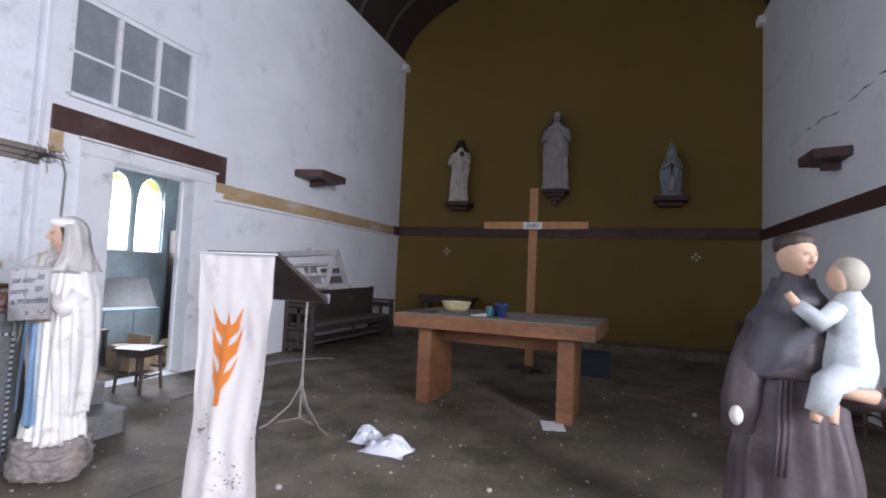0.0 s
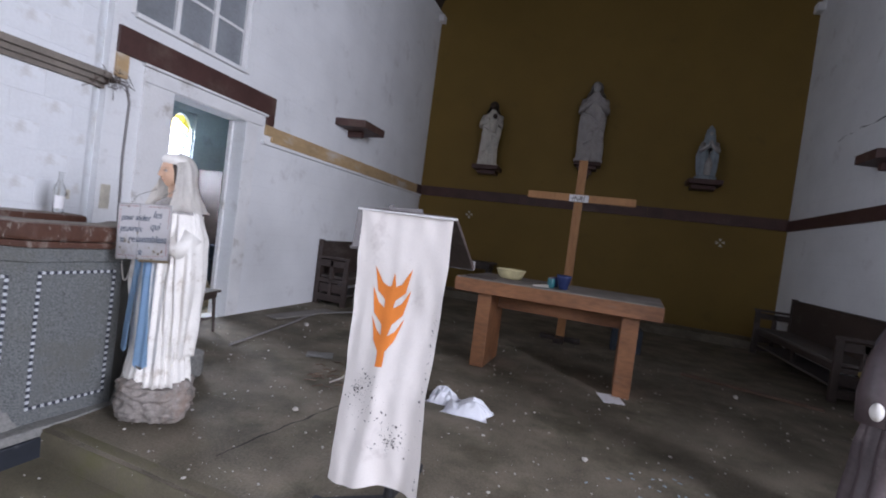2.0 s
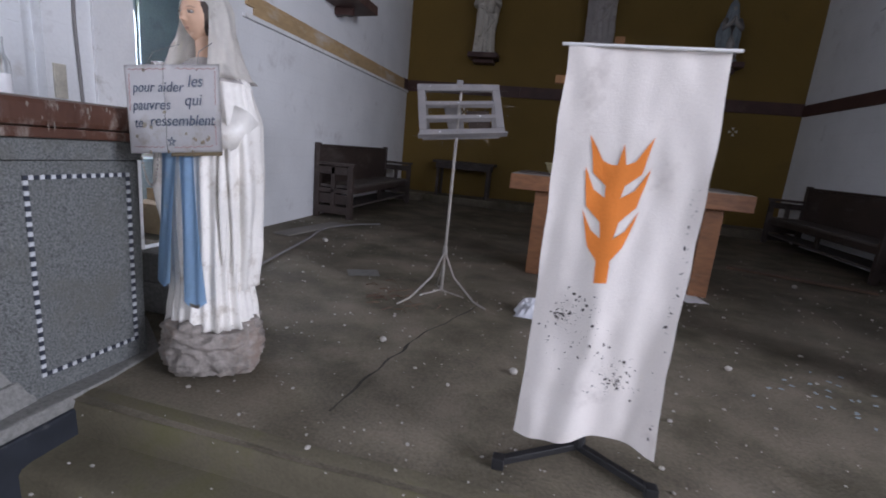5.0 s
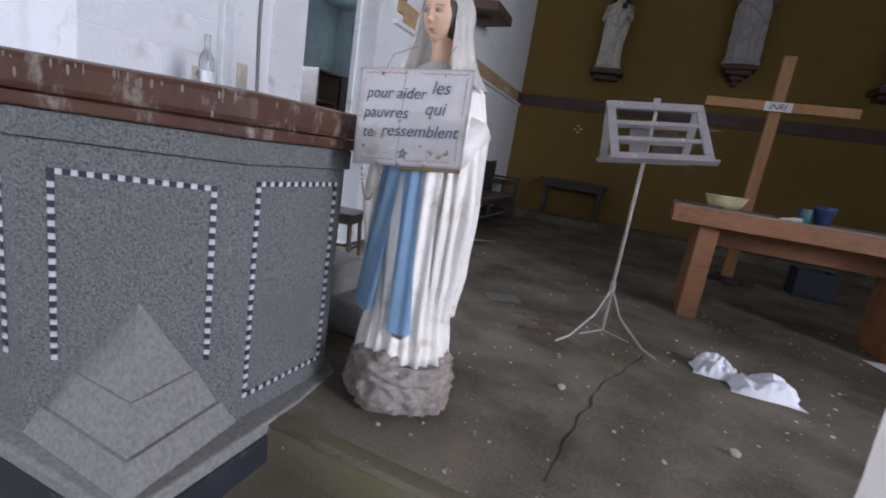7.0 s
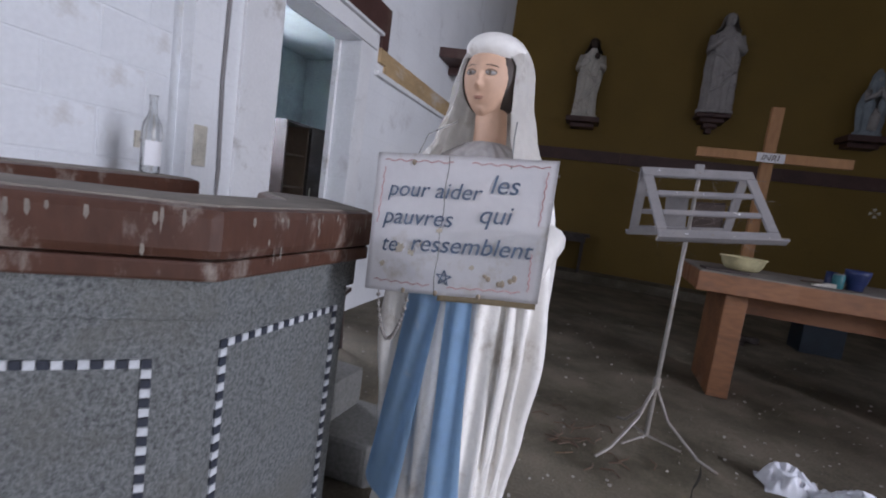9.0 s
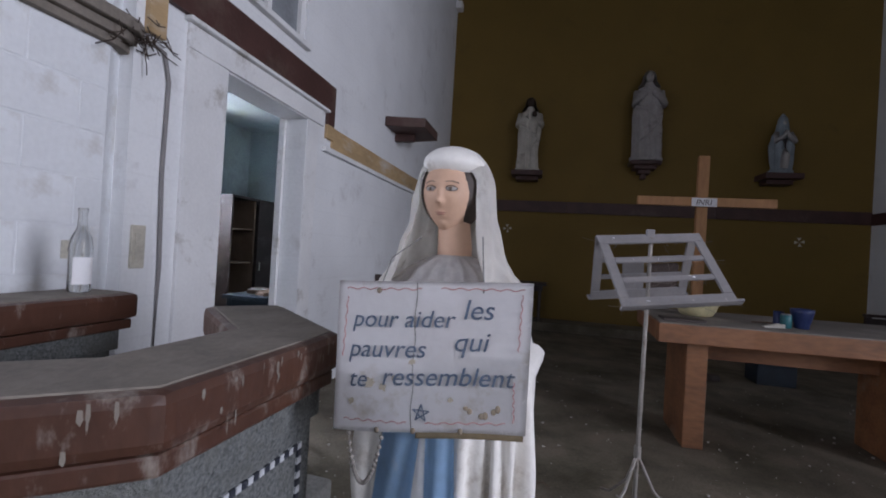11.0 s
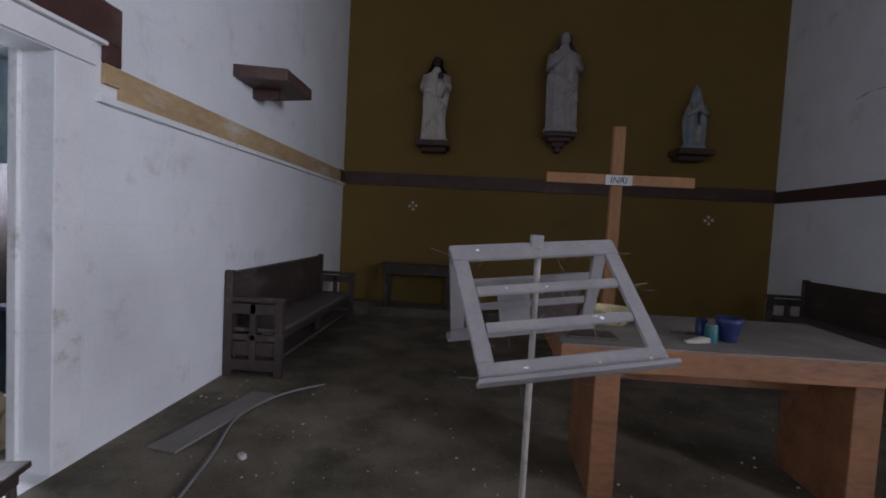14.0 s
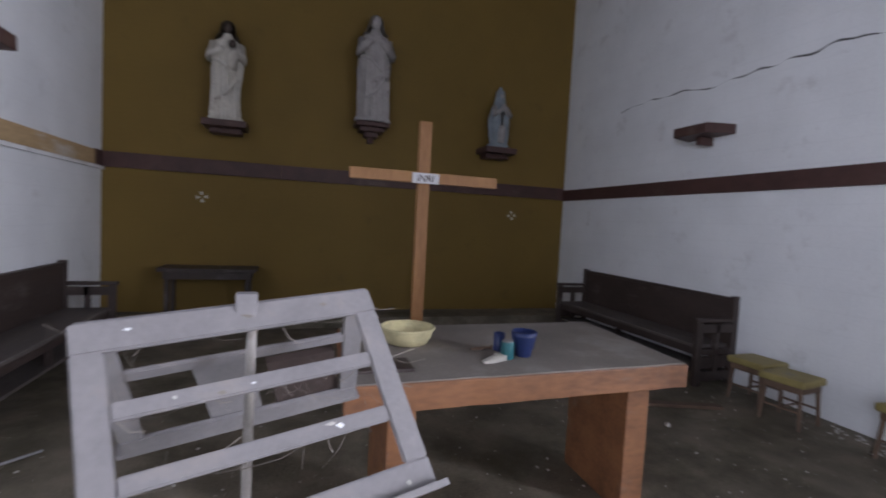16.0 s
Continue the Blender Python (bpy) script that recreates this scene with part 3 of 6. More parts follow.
# crack across the chancel floor
cr = bmesh.new()
line = []
pts = [(-1.71, 4.74), (-1.8599999999999999, 4.34), (-1.96, 4.04), (-2.06, 3.59), (-2.1, 3.06)]
for (x0, y0), (x1, y1) in zip(pts, pts[1:]):
    for i in range(14):
        u = i / 14
        x, y = x0 + (x1 - x0) * u, y0 + (y1 - y0) * u
        line.append((x + 0.03 * noise.noise((x * 6, y * 6, 2)), y, 0.007 * max(0.2, 0.7 + 1.2 * noise.noise((y * 8, 7, x * 8)))))
lf_ = [cr.verts.new((x - t, y, 0.0065)) for x, y, t in line]
rt_ = [cr.verts.new((x + t, y, 0.0065)) for x, y, t in line]
for i in range(len(line) - 1):
    cr.faces.new((lf_[i], lf_[i + 1], rt_[i + 1], rt_[i]))
structure("floor_crack", cr, mat("floor_crack_soil", (0.05, 0.045, 0.035), 0.95, bump=0.0), "dark crack across the dusty floor")


# ---- pulpit ----
def offset_poly(poly, d):
    """The closed plan poly (anticlockwise) moved out by d."""
    out, n = [], len(poly)
    for i in range(n):
        a, b, c = Vector(poly[i - 1]), Vector(poly[i]), Vector(poly[(i + 1) % n])
        n1, n2 = Vector(((b - a).y, -(b - a).x)).normalized(), Vector(((c - b).y, -(c - b).x)).normalized()
        m = n1 + n2
        out.append(tuple(b + m * (d / (0.5 * m.length_squared))))
    return out


PUL = [(-4.32, 2.36), (-3.62, 2.36), (-3.17, 2.74), (-3.15, 3.25), (-3.50, 3.58), (-3.60, 3.48), (-3.30, 3.20), (-3.32, 2.80), (-3.68, 2.51), (-4.17, 2.51), (-4.17, 3.58), (-4.32, 3.58)]
pulpit = thing("pulpit", (-3.6, 2.8, -0.32), "octagonal grey terrazzo pulpit with mosaic borders and brown rim", "pulpit")
part("body", prism(PUL, -0.02, 0.925, bevel=0.006), TERRAZZO, pulpit)
part("frieze", prism(offset_poly(PUL, 0.018), 0.928, 1.005, bevel=0.004), TERRAZZO, pulpit, "plain grey frieze under the rim")
part("rim_lower", prism(offset_poly(PUL, 0.045), 1.008, 1.045, bevel=0.006), RIM, pulpit, "red brown lower rim")
part("rim", prism(offset_poly(PUL, 0.06), 1.048, 1.145, bevel=0.02), RIM, pulpit, "chipped red brown rim")
part("rim_dust", prism(offset_poly(PUL, 0.035), 1.140, 1.149, bevel=0.003), DUST, pulpit, "thick dust along the top of the rim")
drg = random.Random(21)
for (xa, ya), (xb, yb), count in ((PUL[0], PUL[1], 16), (PUL[1], PUL[2], 22), (PUL[2], PUL[3], 18)):
    d = (Vector((xb, yb)) - Vector((xa, ya))).normalized()
    nr = Vector((d.y, -d.x))
    for k in range(count):
        u = drg.uniform(0.02, 0.98)
        p = Vector((xa, ya)).lerp(Vector((xb, yb)), u) + nr * 0.0605
        z1 = drg.choice((1.138, 1.13, drg.uniform(1.06, 1.12)))
        n_ = drg.uniform(0.004, 0.035)
        w = drg.uniform(0.0015, 0.005)
        dp = bmesh.new()
        dp.faces.new([dp.verts.new((p.x + d.x * w * e, p.y + d.y * w * e, z1 - n_ * h)) for e, h in ((-0.6, 0), (0.7, 0.05), (1, 0.6), (0.2, 1), (-0.8, 0.7))])
        part("plaster_drip", dp, DUST, pulpit, "dried pale drip on the rim")
bp = box((-4.4, 2.30, -0.32), (-3.07, 3.02, -0.045), 0.01)
part("plinth", bp, BLACK_MARBLE, pulpit, "black marble plinth with chipped edges")
part("plinth_ledge", prism([(-4.38, 2.30), (-3.075, 2.30), (-3.075, 3.0), (-3.12, 3.3), (-3.5, 3.6), (-4.38, 3.6)], -0.043, 0.012, bevel=0.012), BROACH, pulpit, "pale worn ledge over the plinth")
for z0, z1, s0, s1 in ((0.012, 0.10, 1.0, 0.86), (0.10, 0.22, 0.80, 0.58), (0.22, 0.45, 0.55, 0.04)):
    brc = bmesh.new()
    c, a, d = Vector((-3.11, 2.33)), Vector((-3.63, 2.36)), Vector((-3.16, 2.76))
    mid = (a + d) / 2
    lo3, hi3 = ([brc.verts.new((*(mid + (p - mid) * s), z)) for p in (a, c, d)] for s, z in ((s0, z0), (s1, z1)))
    for i in range(3):
        brc.faces.new((lo3[i], lo3[(i + 1) % 3], hi3[(i + 1) % 3], hi3[i]))
    brc.faces.new(hi3)
    brc.faces.new(lo3[::-1])
    bmesh.ops.recalc_face_normals(brc, faces=brc.faces)
    part("broach", brc, BROACH, pulpit, "stepped pyramid spur at the foot of the pulpit")


def tess_mesh(name, material):
    me = bpy.data.meshes.new(name)
    b = box((-0.0082, -0.004, -0.0082), (0.0082, 0.004, 0.0082))
    b.to_mesh(me)
    b.free()
    me.materials.append(material)
    return me


TW, TB = tess_mesh("tessera_white", TESS_W), tess_mesh("tessera_dark", TESS_B)


def mosaic(a, b, inset, z0, z1, bottom=True, s=0.0188):
    """A border of black and white tesserae on the pulpit face from a to b in plan."""
    a, b = Vector(a), Vector(b)
    d = (b - a).normalized()
    nrm = Vector((d.y, -d.x))
    a2, b2 = a + d * inset, b - d * inset
    line = []
    L, H = (b2 - a2).length, z1 - z0
    nx, nz = round(L / s), round(H / s)
    line += [(L * i / nx, z1) for i in range(nx + 1)] + [(L, z1 - H * i / nz) for i in range(1, nz)]
    if bottom:
        line += [(L * (1 - i / nx), z0) for i in range(nx + 1)]
    line += [(0.0, z0 + H * i / nz) for i in range(1, nz)]
    for i, (u, z) in enumerate(line):
        p = a2 + d * u + nrm * 0.0015
        ob = new("tessera", TW if i % 2 else TB)
        ob.matrix_world = Matrix.Translation((p.x, p.y, z)) @ Matrix.Rotation(math.atan2(d.y, d.x), 4, "Z")
        ob.parent = pulpit
        ob.matrix_parent_inverse = pulpit.matrix_world.inverted()


mosaic(PUL[1], PUL[2], 0.085, 0.25, 0.84, bottom=False)
mosaic(PUL[2], PUL[3], 0.055, 0.10, 0.865)
mosaic(PUL[0], PUL[1], 0.07, 0.25, 0.84, bottom=False, s=0.022)
em = bmesh.new()
box((-3.93, 2.349, 0.55), (-3.91, 2.361, 0.76), 0.002, em)
box((-3.87, 2.349, 0.55), (-3.85, 2.361, 0.76), 0.002, em)
part("emblem", em, TESS_B, pulpit, "dark inlaid bars of the emblem")
em = bmesh.new()
box((-3.90, 2.346, 0.60), (-3.88, 2.361, 0.70), 0.002, em)
box((-3.93, 2.347, 0.64), (-3.85, 2.36, 0.665), 0.002, em)
part("emblem_cross", em, GOLD, pulpit, "small gilt cross")

# glass bottle on the far rim
bottle = thing("glass_bottle", (-4.24, 3.50, 1.15), "clear dusty glass bottle with a paper label on the pulpit rim", "bottle")
part("body", smooth(lathe([(0.030, 0.0), (0.036, 0.006), (0.037, 0.17), (0.033, 0.20), (0.016, 0.235), (0.0135, 0.29), (0.016, 0.295), (0.016, 0.31), (0.012, 0.31)], 24, (-4.24, 3.50, 1.15))), BOTTLE, bottle)
lb = bmesh.new()
seg = 10
va = [[lb.verts.new((-4.24 + 0.0376 * math.cos(a), 3.50 + 0.0376 * math.sin(a), z)) for a in (radians(-75 + 110 * i / seg) for i in range(seg + 1))] for z in (1.18, 1.28)]
for i in range(seg):
    lb.faces.new((va[0][i], va[0][i + 1], va[1][i + 1], va[1][i]))
part("paper_label", lb, PAPER, bottle, "white paper label")


# ---- statues ----
def draped(bm, rows, folds=14, depth=0.06, seg=72, seed=0.0, paint=None, cap=True):
    """A robed body: rows of (z, x, y, rx, ry, fold strength); paint(angle, z) gives a material index."""
    fine = []
    for a, b in zip(rows, rows[1:]):
        n = max(1, int(abs(b[0] - a[0]) / 0.018))
        fine += [tuple(a[k] + (b[k] - a[k]) * (3 * (i / n) ** 2 - 2 * (i / n) ** 3 if k else i / n) for k in range(6)) for i in range(n)]
    fine.append(rows[-1])
    rings = []
    for z, x, y, rx, ry, f in fine:
        ring = []
        for k in range(seg):
            a = k * math.tau / seg
            w = math.sin(folds * a + 1.4 * math.sin(2 * a + seed) + z * 2.2 + seed) + 0.6 * math.sin((folds * 0.55) * a + seed * 2 - z * 3.1)
            w += 0.8 * noise.noise((math.cos(a) * 2.2 + seed, math.sin(a) * 2.2, z * 3.0))
            r = 1 + depth * f * w
            ring.append(bm.verts.new((x + rx * r * math.cos(a), y + ry * r * math.sin(a), z)))
        rings.append(ring)
    for (r, s), row in zip(zip(rings, rings[1:]), fine):
        for k in range(seg):
            fc = bm.faces.new((r[k], r[(k + 1) % seg], s[(k + 1) % seg], s[k]))
            fc.smooth = True
            if paint:
                fc.material_index = paint((k + 0.5) * math.tau / seg, row[0])
    if cap:
        bm.faces.new(rings[0][::-1])
        bm.faces.new(rings[-1])
    return bm


def ball(bm, centre, r, index=0, turn=0.0, squash=None, seg=20):
    """An ellipsoid; squash(v) reshapes the unit sphere's points."""
    b = bmesh.new()
    bmesh.ops.create_uvsphere(b, u_segments=seg, v_segments=seg - 4, radius=1)
    for v in b.verts:
        p = squash(v.co.copy()) if squash else v.co
        v.co = Vector((p.x * r[0], p.y * r[1], p.z * r[2]))
    bmesh.ops.transform(b, matrix=Matrix.Translation(centre) @ Matrix.Rotation(turn, 4, "Z"), verts=b.verts)
    for f in b.faces:
        f.smooth, f.material_index = True, index
    return join(bm, b)


def face_shape(p):
    """A head looking along -y: jaw, brow, nose, lips and eye hollows."""
    q = p.copy()
    if p.z < 0:
        q.x *= 1 - 0.26 * (-p.z) ** 1.5
        q.y *= 1 - 0.10 * (-p.z)
    if p.y < -0.3:
        def bump(x, z, wx, wz):
            return math.exp(-((p.x - x) / wx) ** 2 - ((p.z - z) / wz) ** 2)
        q.y -= 0.24 * bump(0, -0.28, 0.10, 0.08) + 0.20 * bump(0, -0.10, 0.07, 0.17) + 0.05 * bump(0, 0.17, 0.35, 0.07)
        for s in (-1, 1):
            q.y += 0.13 * bump(s * 0.33, 0.04, 0.17, 0.085)
            q.y -= 0.06 * bump(s * 0.33, 0.02, 0.11, 0.045)
            q.y -= 0.03 * bump(s * 0.42, -0.24, 0.20, 0.18)
            q.y -= 0.05 * bump(s * 0.09, -0.28, 0.05, 0.05)
        q.y -= 0.06 * bump(0, -0.53, 0.17, 0.035) + 0.06 * bump(0, -0.60, 0.13, 0.04)
        q.y += 0.03 * bump(0, -0.56, 0.20, 0.02) + 0.04 * bump(0, -0.70, 0.22, 0.05)
        q.y -= 0.08 * bump(0, -0.83, 0.20, 0.11)
    return q


def head(bm, centre, size, turn, skin, eye, lip, white=None):
    """A face with nose, lids, eyes, brows and lips, looking along -y before its turn."""
    ball(bm, centre, (size * 0.70, size * 0.86, size), skin, turn, face_shape, 72)
    m = Matrix.Translation(centre) @ Matrix.Rotation(turn, 4, "Z")

    def stroke(pts, r, index):
        b2 = pipe([m @ Vector(p) for p in pts], r, 6)
        for f in b2.faces:
            f.material_index, f.smooth = index, True
        join(bm, b2)
    for s in (-1, 1):
        ex, ey, ez = s * size * 0.265, -size * 0.765, size * 0.03
        if white is not None:
            ball(bm, m @ Vector((ex, ey, ez)), (size * 0.145, size * 0.055, size * 0.058), white, turn + s * 0.30, None, 14)
        ball(bm, m @ Vector((ex - size * 0.01, ey - size * 0.045, ez)), (size * 0.050, size * 0.022, size * 0.050), eye, turn + s * 0.25, None, 12)
        lid = [(ex + size * 0.145 * math.cos(a), ey - size * (0.055 * math.sin(a) - 0.01) + s * math.cos(a) * size * 0.03, ez + size * 0.075 * math.sin(a)) for a in (math.pi * k / 8 for k in range(9))]
        stroke(lid, size * 0.010, eye)
        stroke([(s * size * (0.09 + 0.34 * k / 7), -size * (0.845 - 0.15 * (k / 7) ** 2), size * (0.150 + 0.065 * math.sin(math.pi * (0.15 + 0.7 * k / 7)))) for k in range(8)], size * 0.010, eye)
        ball(bm, m @ Vector((s * size * 0.045, -size * 0.90, -size * 0.305)), (size * 0.04, size * 0.06, size * 0.028), skin, turn, None, 12)
    for z, w, h in ((-0.535, 0.15, 0.020), (-0.578, 0.12, 0.026)):
        ball(bm, m @ Vector((0, -size * 0.735, size * z)), (size * w, size * 0.045, size * h), lip, turn, None, 14)


def veil(bm, centre, size, turn, index, rows=30, seg=72, gap=0.95, tail=2.4, flare=0.55):
    """A hood open at the face, falling to the shoulders."""
    b = bmesh.new()
    m = Matrix.Translation(centre) @ Matrix.Rotation(turn, 4, "Z")
    grid = []
    for j in range(rows + 1):
        u = j / rows
        row = []
        for i in range(seg + 1):
            if u < 0.5:
                ph = u / 0.5 * math.pi / 2
                z, r = math.cos(ph) * 1.22, math.sin(ph) * 1.06
            else:
                v = (u - 0.5) / 0.5
                z, r = -tail * v, 1.06 + 0.12 * v + flare * v ** 2.2
            open_a = gap * min(1.0, max(0.0, (u - 0.20) / 0.22)) * (1 - 0.25 * max(0, u - 0.6))
            a = -math.pi / 2 + open_a + (math.tau - 2 * open_a) * i / seg
            rip = 1 + 0.055 * math.sin(11 * a + 4 * u + 2.0 * math.sin(7 * u)) * (0.25 + u) + 0.02 * math.sin(23 * a - 9 * u) * u + 0.05 * noise.noise((3 * math.cos(a), 3 * math.sin(a), z * 2))
            row.append(b.verts.new(m @ Vector((0.98 * r * rip * math.cos(a) * size, (0.10 + 1.0 * r * rip * math.sin(a)) * size, z * size))))
        grid.append(row)
    for r, s in zip(grid, grid[1:]):
        for i in range(seg):
            f = b.faces.new((r[i], r[i + 1], s[i + 1], s[i]))
            f.smooth, f.material_index = True, index
    bmesh.ops.solidify(b, geom=b.faces[:], thickness=0.012)
    for f in b.faces:
        f.smooth, f.material_index = True, index
    return join(bm, b)


def limb(bm, pts, radii, index, seg=14):
    """A rounded sleeve or arm through points."""
    b = bmesh.new()
    rings = []
    pts = [Vector(p) for p in pts]
    for i, (p, r) in enumerate(zip(pts, radii)):
        d = (pts[min(i + 1, len(pts) - 1)] - pts[max(i - 1, 0)]).normalized()
        q = d.to_track_quat("Z", "Y").to_matrix()
        rings.append([b.verts.new(p + q @ Vector((r * (1 + 0.08 * math.sin(5 * a + i)) * math.cos(a), r * (1 + 0.08 * math.sin(4 * a + i)) * math.sin(a), 0))) for a in (k * math.tau / seg for k in range(seg))])
    for s, t in zip(rings, rings[1:]):
        for k in range(seg):
            b.faces.new((s[k], s[(k + 1) % seg], t[(k + 1) % seg], t[k]))
    b.faces.new(rings[0][::-1])
    b.faces.new(rings[-1])
    for f in b.faces:
        f.smooth, f.material_index = True, index
    return join(bm, b)


def rock(bm, centre, rx, ry, h, index, seed=0.0):
    def shape(p):
        q = p * (1 + 0.15 * noise.noise(p * 1.7 + Vector((seed, 0, 0))) - 0.26 * abs(noise.noise(p * 3.2 + Vector((0, seed, 0)))) + 0.10 - 0.08 * abs(noise.noise(p * 8)) + 0.04 * noise.noise(p * 16))
        q.z = max(-0.999, min(q.z, 0.95))
        k = 1.0 / max(0.72, math.hypot(p.x, p.y) ** 0.55 if math.hypot(p.x, p.y) > 1e-3 else 0.72)
        q.x, q.y = q.x * k, q.y * k
        return q
    return ball(bm, (centre[0], centre[1], centre[2] + h / 2), (rx, ry, h / 2), index, 0.0, shape, 76)


def mary():
    """White veiled statue with a pale blue sash, on a rock base."""
    b = bmesh.new()
    X, Y = -2.79, 3.27
    rock(b, (X, Y, 0.0), 0.225, 0.20, 0.27, 0, 3.0)

    # Robe is white, but its front just below the neck is grey.
    draped(b, [(0.235, X, Y, 0.195, 0.165, 1.0), (0.27, X, Y, 0.185, 0.155, 1.2), (0.42, X, Y, 0.165, 0.14, 1.2), (0.75, X, Y + 0.005, 0.178, 0.145, 1.0), (1.0, X, Y + 0.005, 0.190, 0.145, 0.7),
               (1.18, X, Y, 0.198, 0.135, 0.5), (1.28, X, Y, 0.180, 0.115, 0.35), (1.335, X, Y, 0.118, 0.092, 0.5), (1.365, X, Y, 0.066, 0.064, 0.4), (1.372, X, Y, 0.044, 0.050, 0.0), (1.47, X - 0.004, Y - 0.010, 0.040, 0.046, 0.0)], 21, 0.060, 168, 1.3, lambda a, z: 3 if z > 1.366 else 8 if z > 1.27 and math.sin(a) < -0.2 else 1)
    # two sash ends over the robe, spreading downwards
    for xa, xb, ya, yb, end in ((-0.115, -0.020, -0.185, -0.072, 0.44), (-0.012, 0.050, 0.010, 0.100, 0.375)):
        n, k = 44, 12
        g = []
        for j in range(n + 1):
            t = j / n
            row = []
            for i in range(k + 1):
                u = i / k
                z = 1.04 + (end - 1.04) * t - 0.03 * math.sin(math.pi * u) * t
                x = (xa + (ya - xa) * t ** 1.2) * (1 - u) + (xb + (yb - xb) * t ** 1.2) * u
                rz = 0.160 + 0.025 * t
                y = -0.150 * math.sqrt(max(0.02, 1 - min(0.98, (x / (rz + 0.035)) ** 2))) - 0.016 + 0.006 * math.sin(u * 9 + t * 4)
                row.append(b.verts.new((X + x, Y + y - 0.012 * t, z)))
            g.append(row)
        fs = []
        for r, q in zip(g, g[1:]):
            for i in range(k):
                fs.append(b.faces.new((r[i], r[i + 1], q[i + 1], q[i])))
        bmesh.ops.solidify(b, geom=fs, thickness=0.008)
        for f in b.faces:
            if f.material_index == 0 and f.calc_center_median().z > 0.36:
                f.material_index, f.smooth = 2, True
    # mantle hanging from both arms, with hanging folds
    for s in (-1, 1):
        rows = [(0.46 if s < 0 else 0.40, X + s * 0.125, Y + 0.03, 0.05, 0.085, 1.6), (0.62, X + s * 0.14, Y + 0.02, 0.062, 0.10, 1.6), (0.85, X + s * 0.15, Y + 0.005, 0.072, 0.11, 1.3), (1.10, X + s * 0.145, Y, 0.075, 0.105, 0.9), (1.28, X + s * 0.11, Y, 0.07, 0.085, 0.4)]
        draped(b, rows, 9, 0.115, 72, 2.0 + s, lambda a, z: 1)
    # forearms meeting behind the sign and joined palms
    for s in (-1, 1):
        limb(b, [(X + s * 0.18, Y - 0.02, 1.16), (X + s * 0.15, Y - 0.085, 1.06), (X + s * 0.06, Y - 0.105, 1.12)], [0.062, 0.062, 0.05], 1)
        limb(b, [(X + s * 0.055, Y - 0.11, 1.12), (X + s * 0.018, Y - 0.125, 1.20), (X + s * 0.012, Y - 0.12, 1.27)], [0.032, 0.024, 0.012], 3)
    hx, hy, hz, hs = X - 0.012, Y - 0.02, 1.525, 0.098
    head(b, (hx, hy, hz), hs, radians(-9), 3, 4, 5, 8)
    ball(b, (hx + 0.002, hy + 0.014, hz + 0.010), (0.0835, 0.084, 0.100), 6, radians(-6))
    ball(b, (hx + 0.002, hy + 0.004, hz + 0.072), (0.078, 0.087, 0.046), 1, radians(-9))
    veil(b, (hx + 0.002, hy + 0.018, hz + 0.006), 0.097, radians(-4), 1, gap=0.80, tail=2.45, flare=0.70)
    # bare foot over the rock
    ball(b, (X + 0.01, Y - 0.175, 0.262), (0.028, 0.05, 0.02), 7, 0.2)
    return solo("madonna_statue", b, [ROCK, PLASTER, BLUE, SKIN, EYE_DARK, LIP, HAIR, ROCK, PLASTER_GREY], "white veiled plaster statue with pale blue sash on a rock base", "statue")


mary()


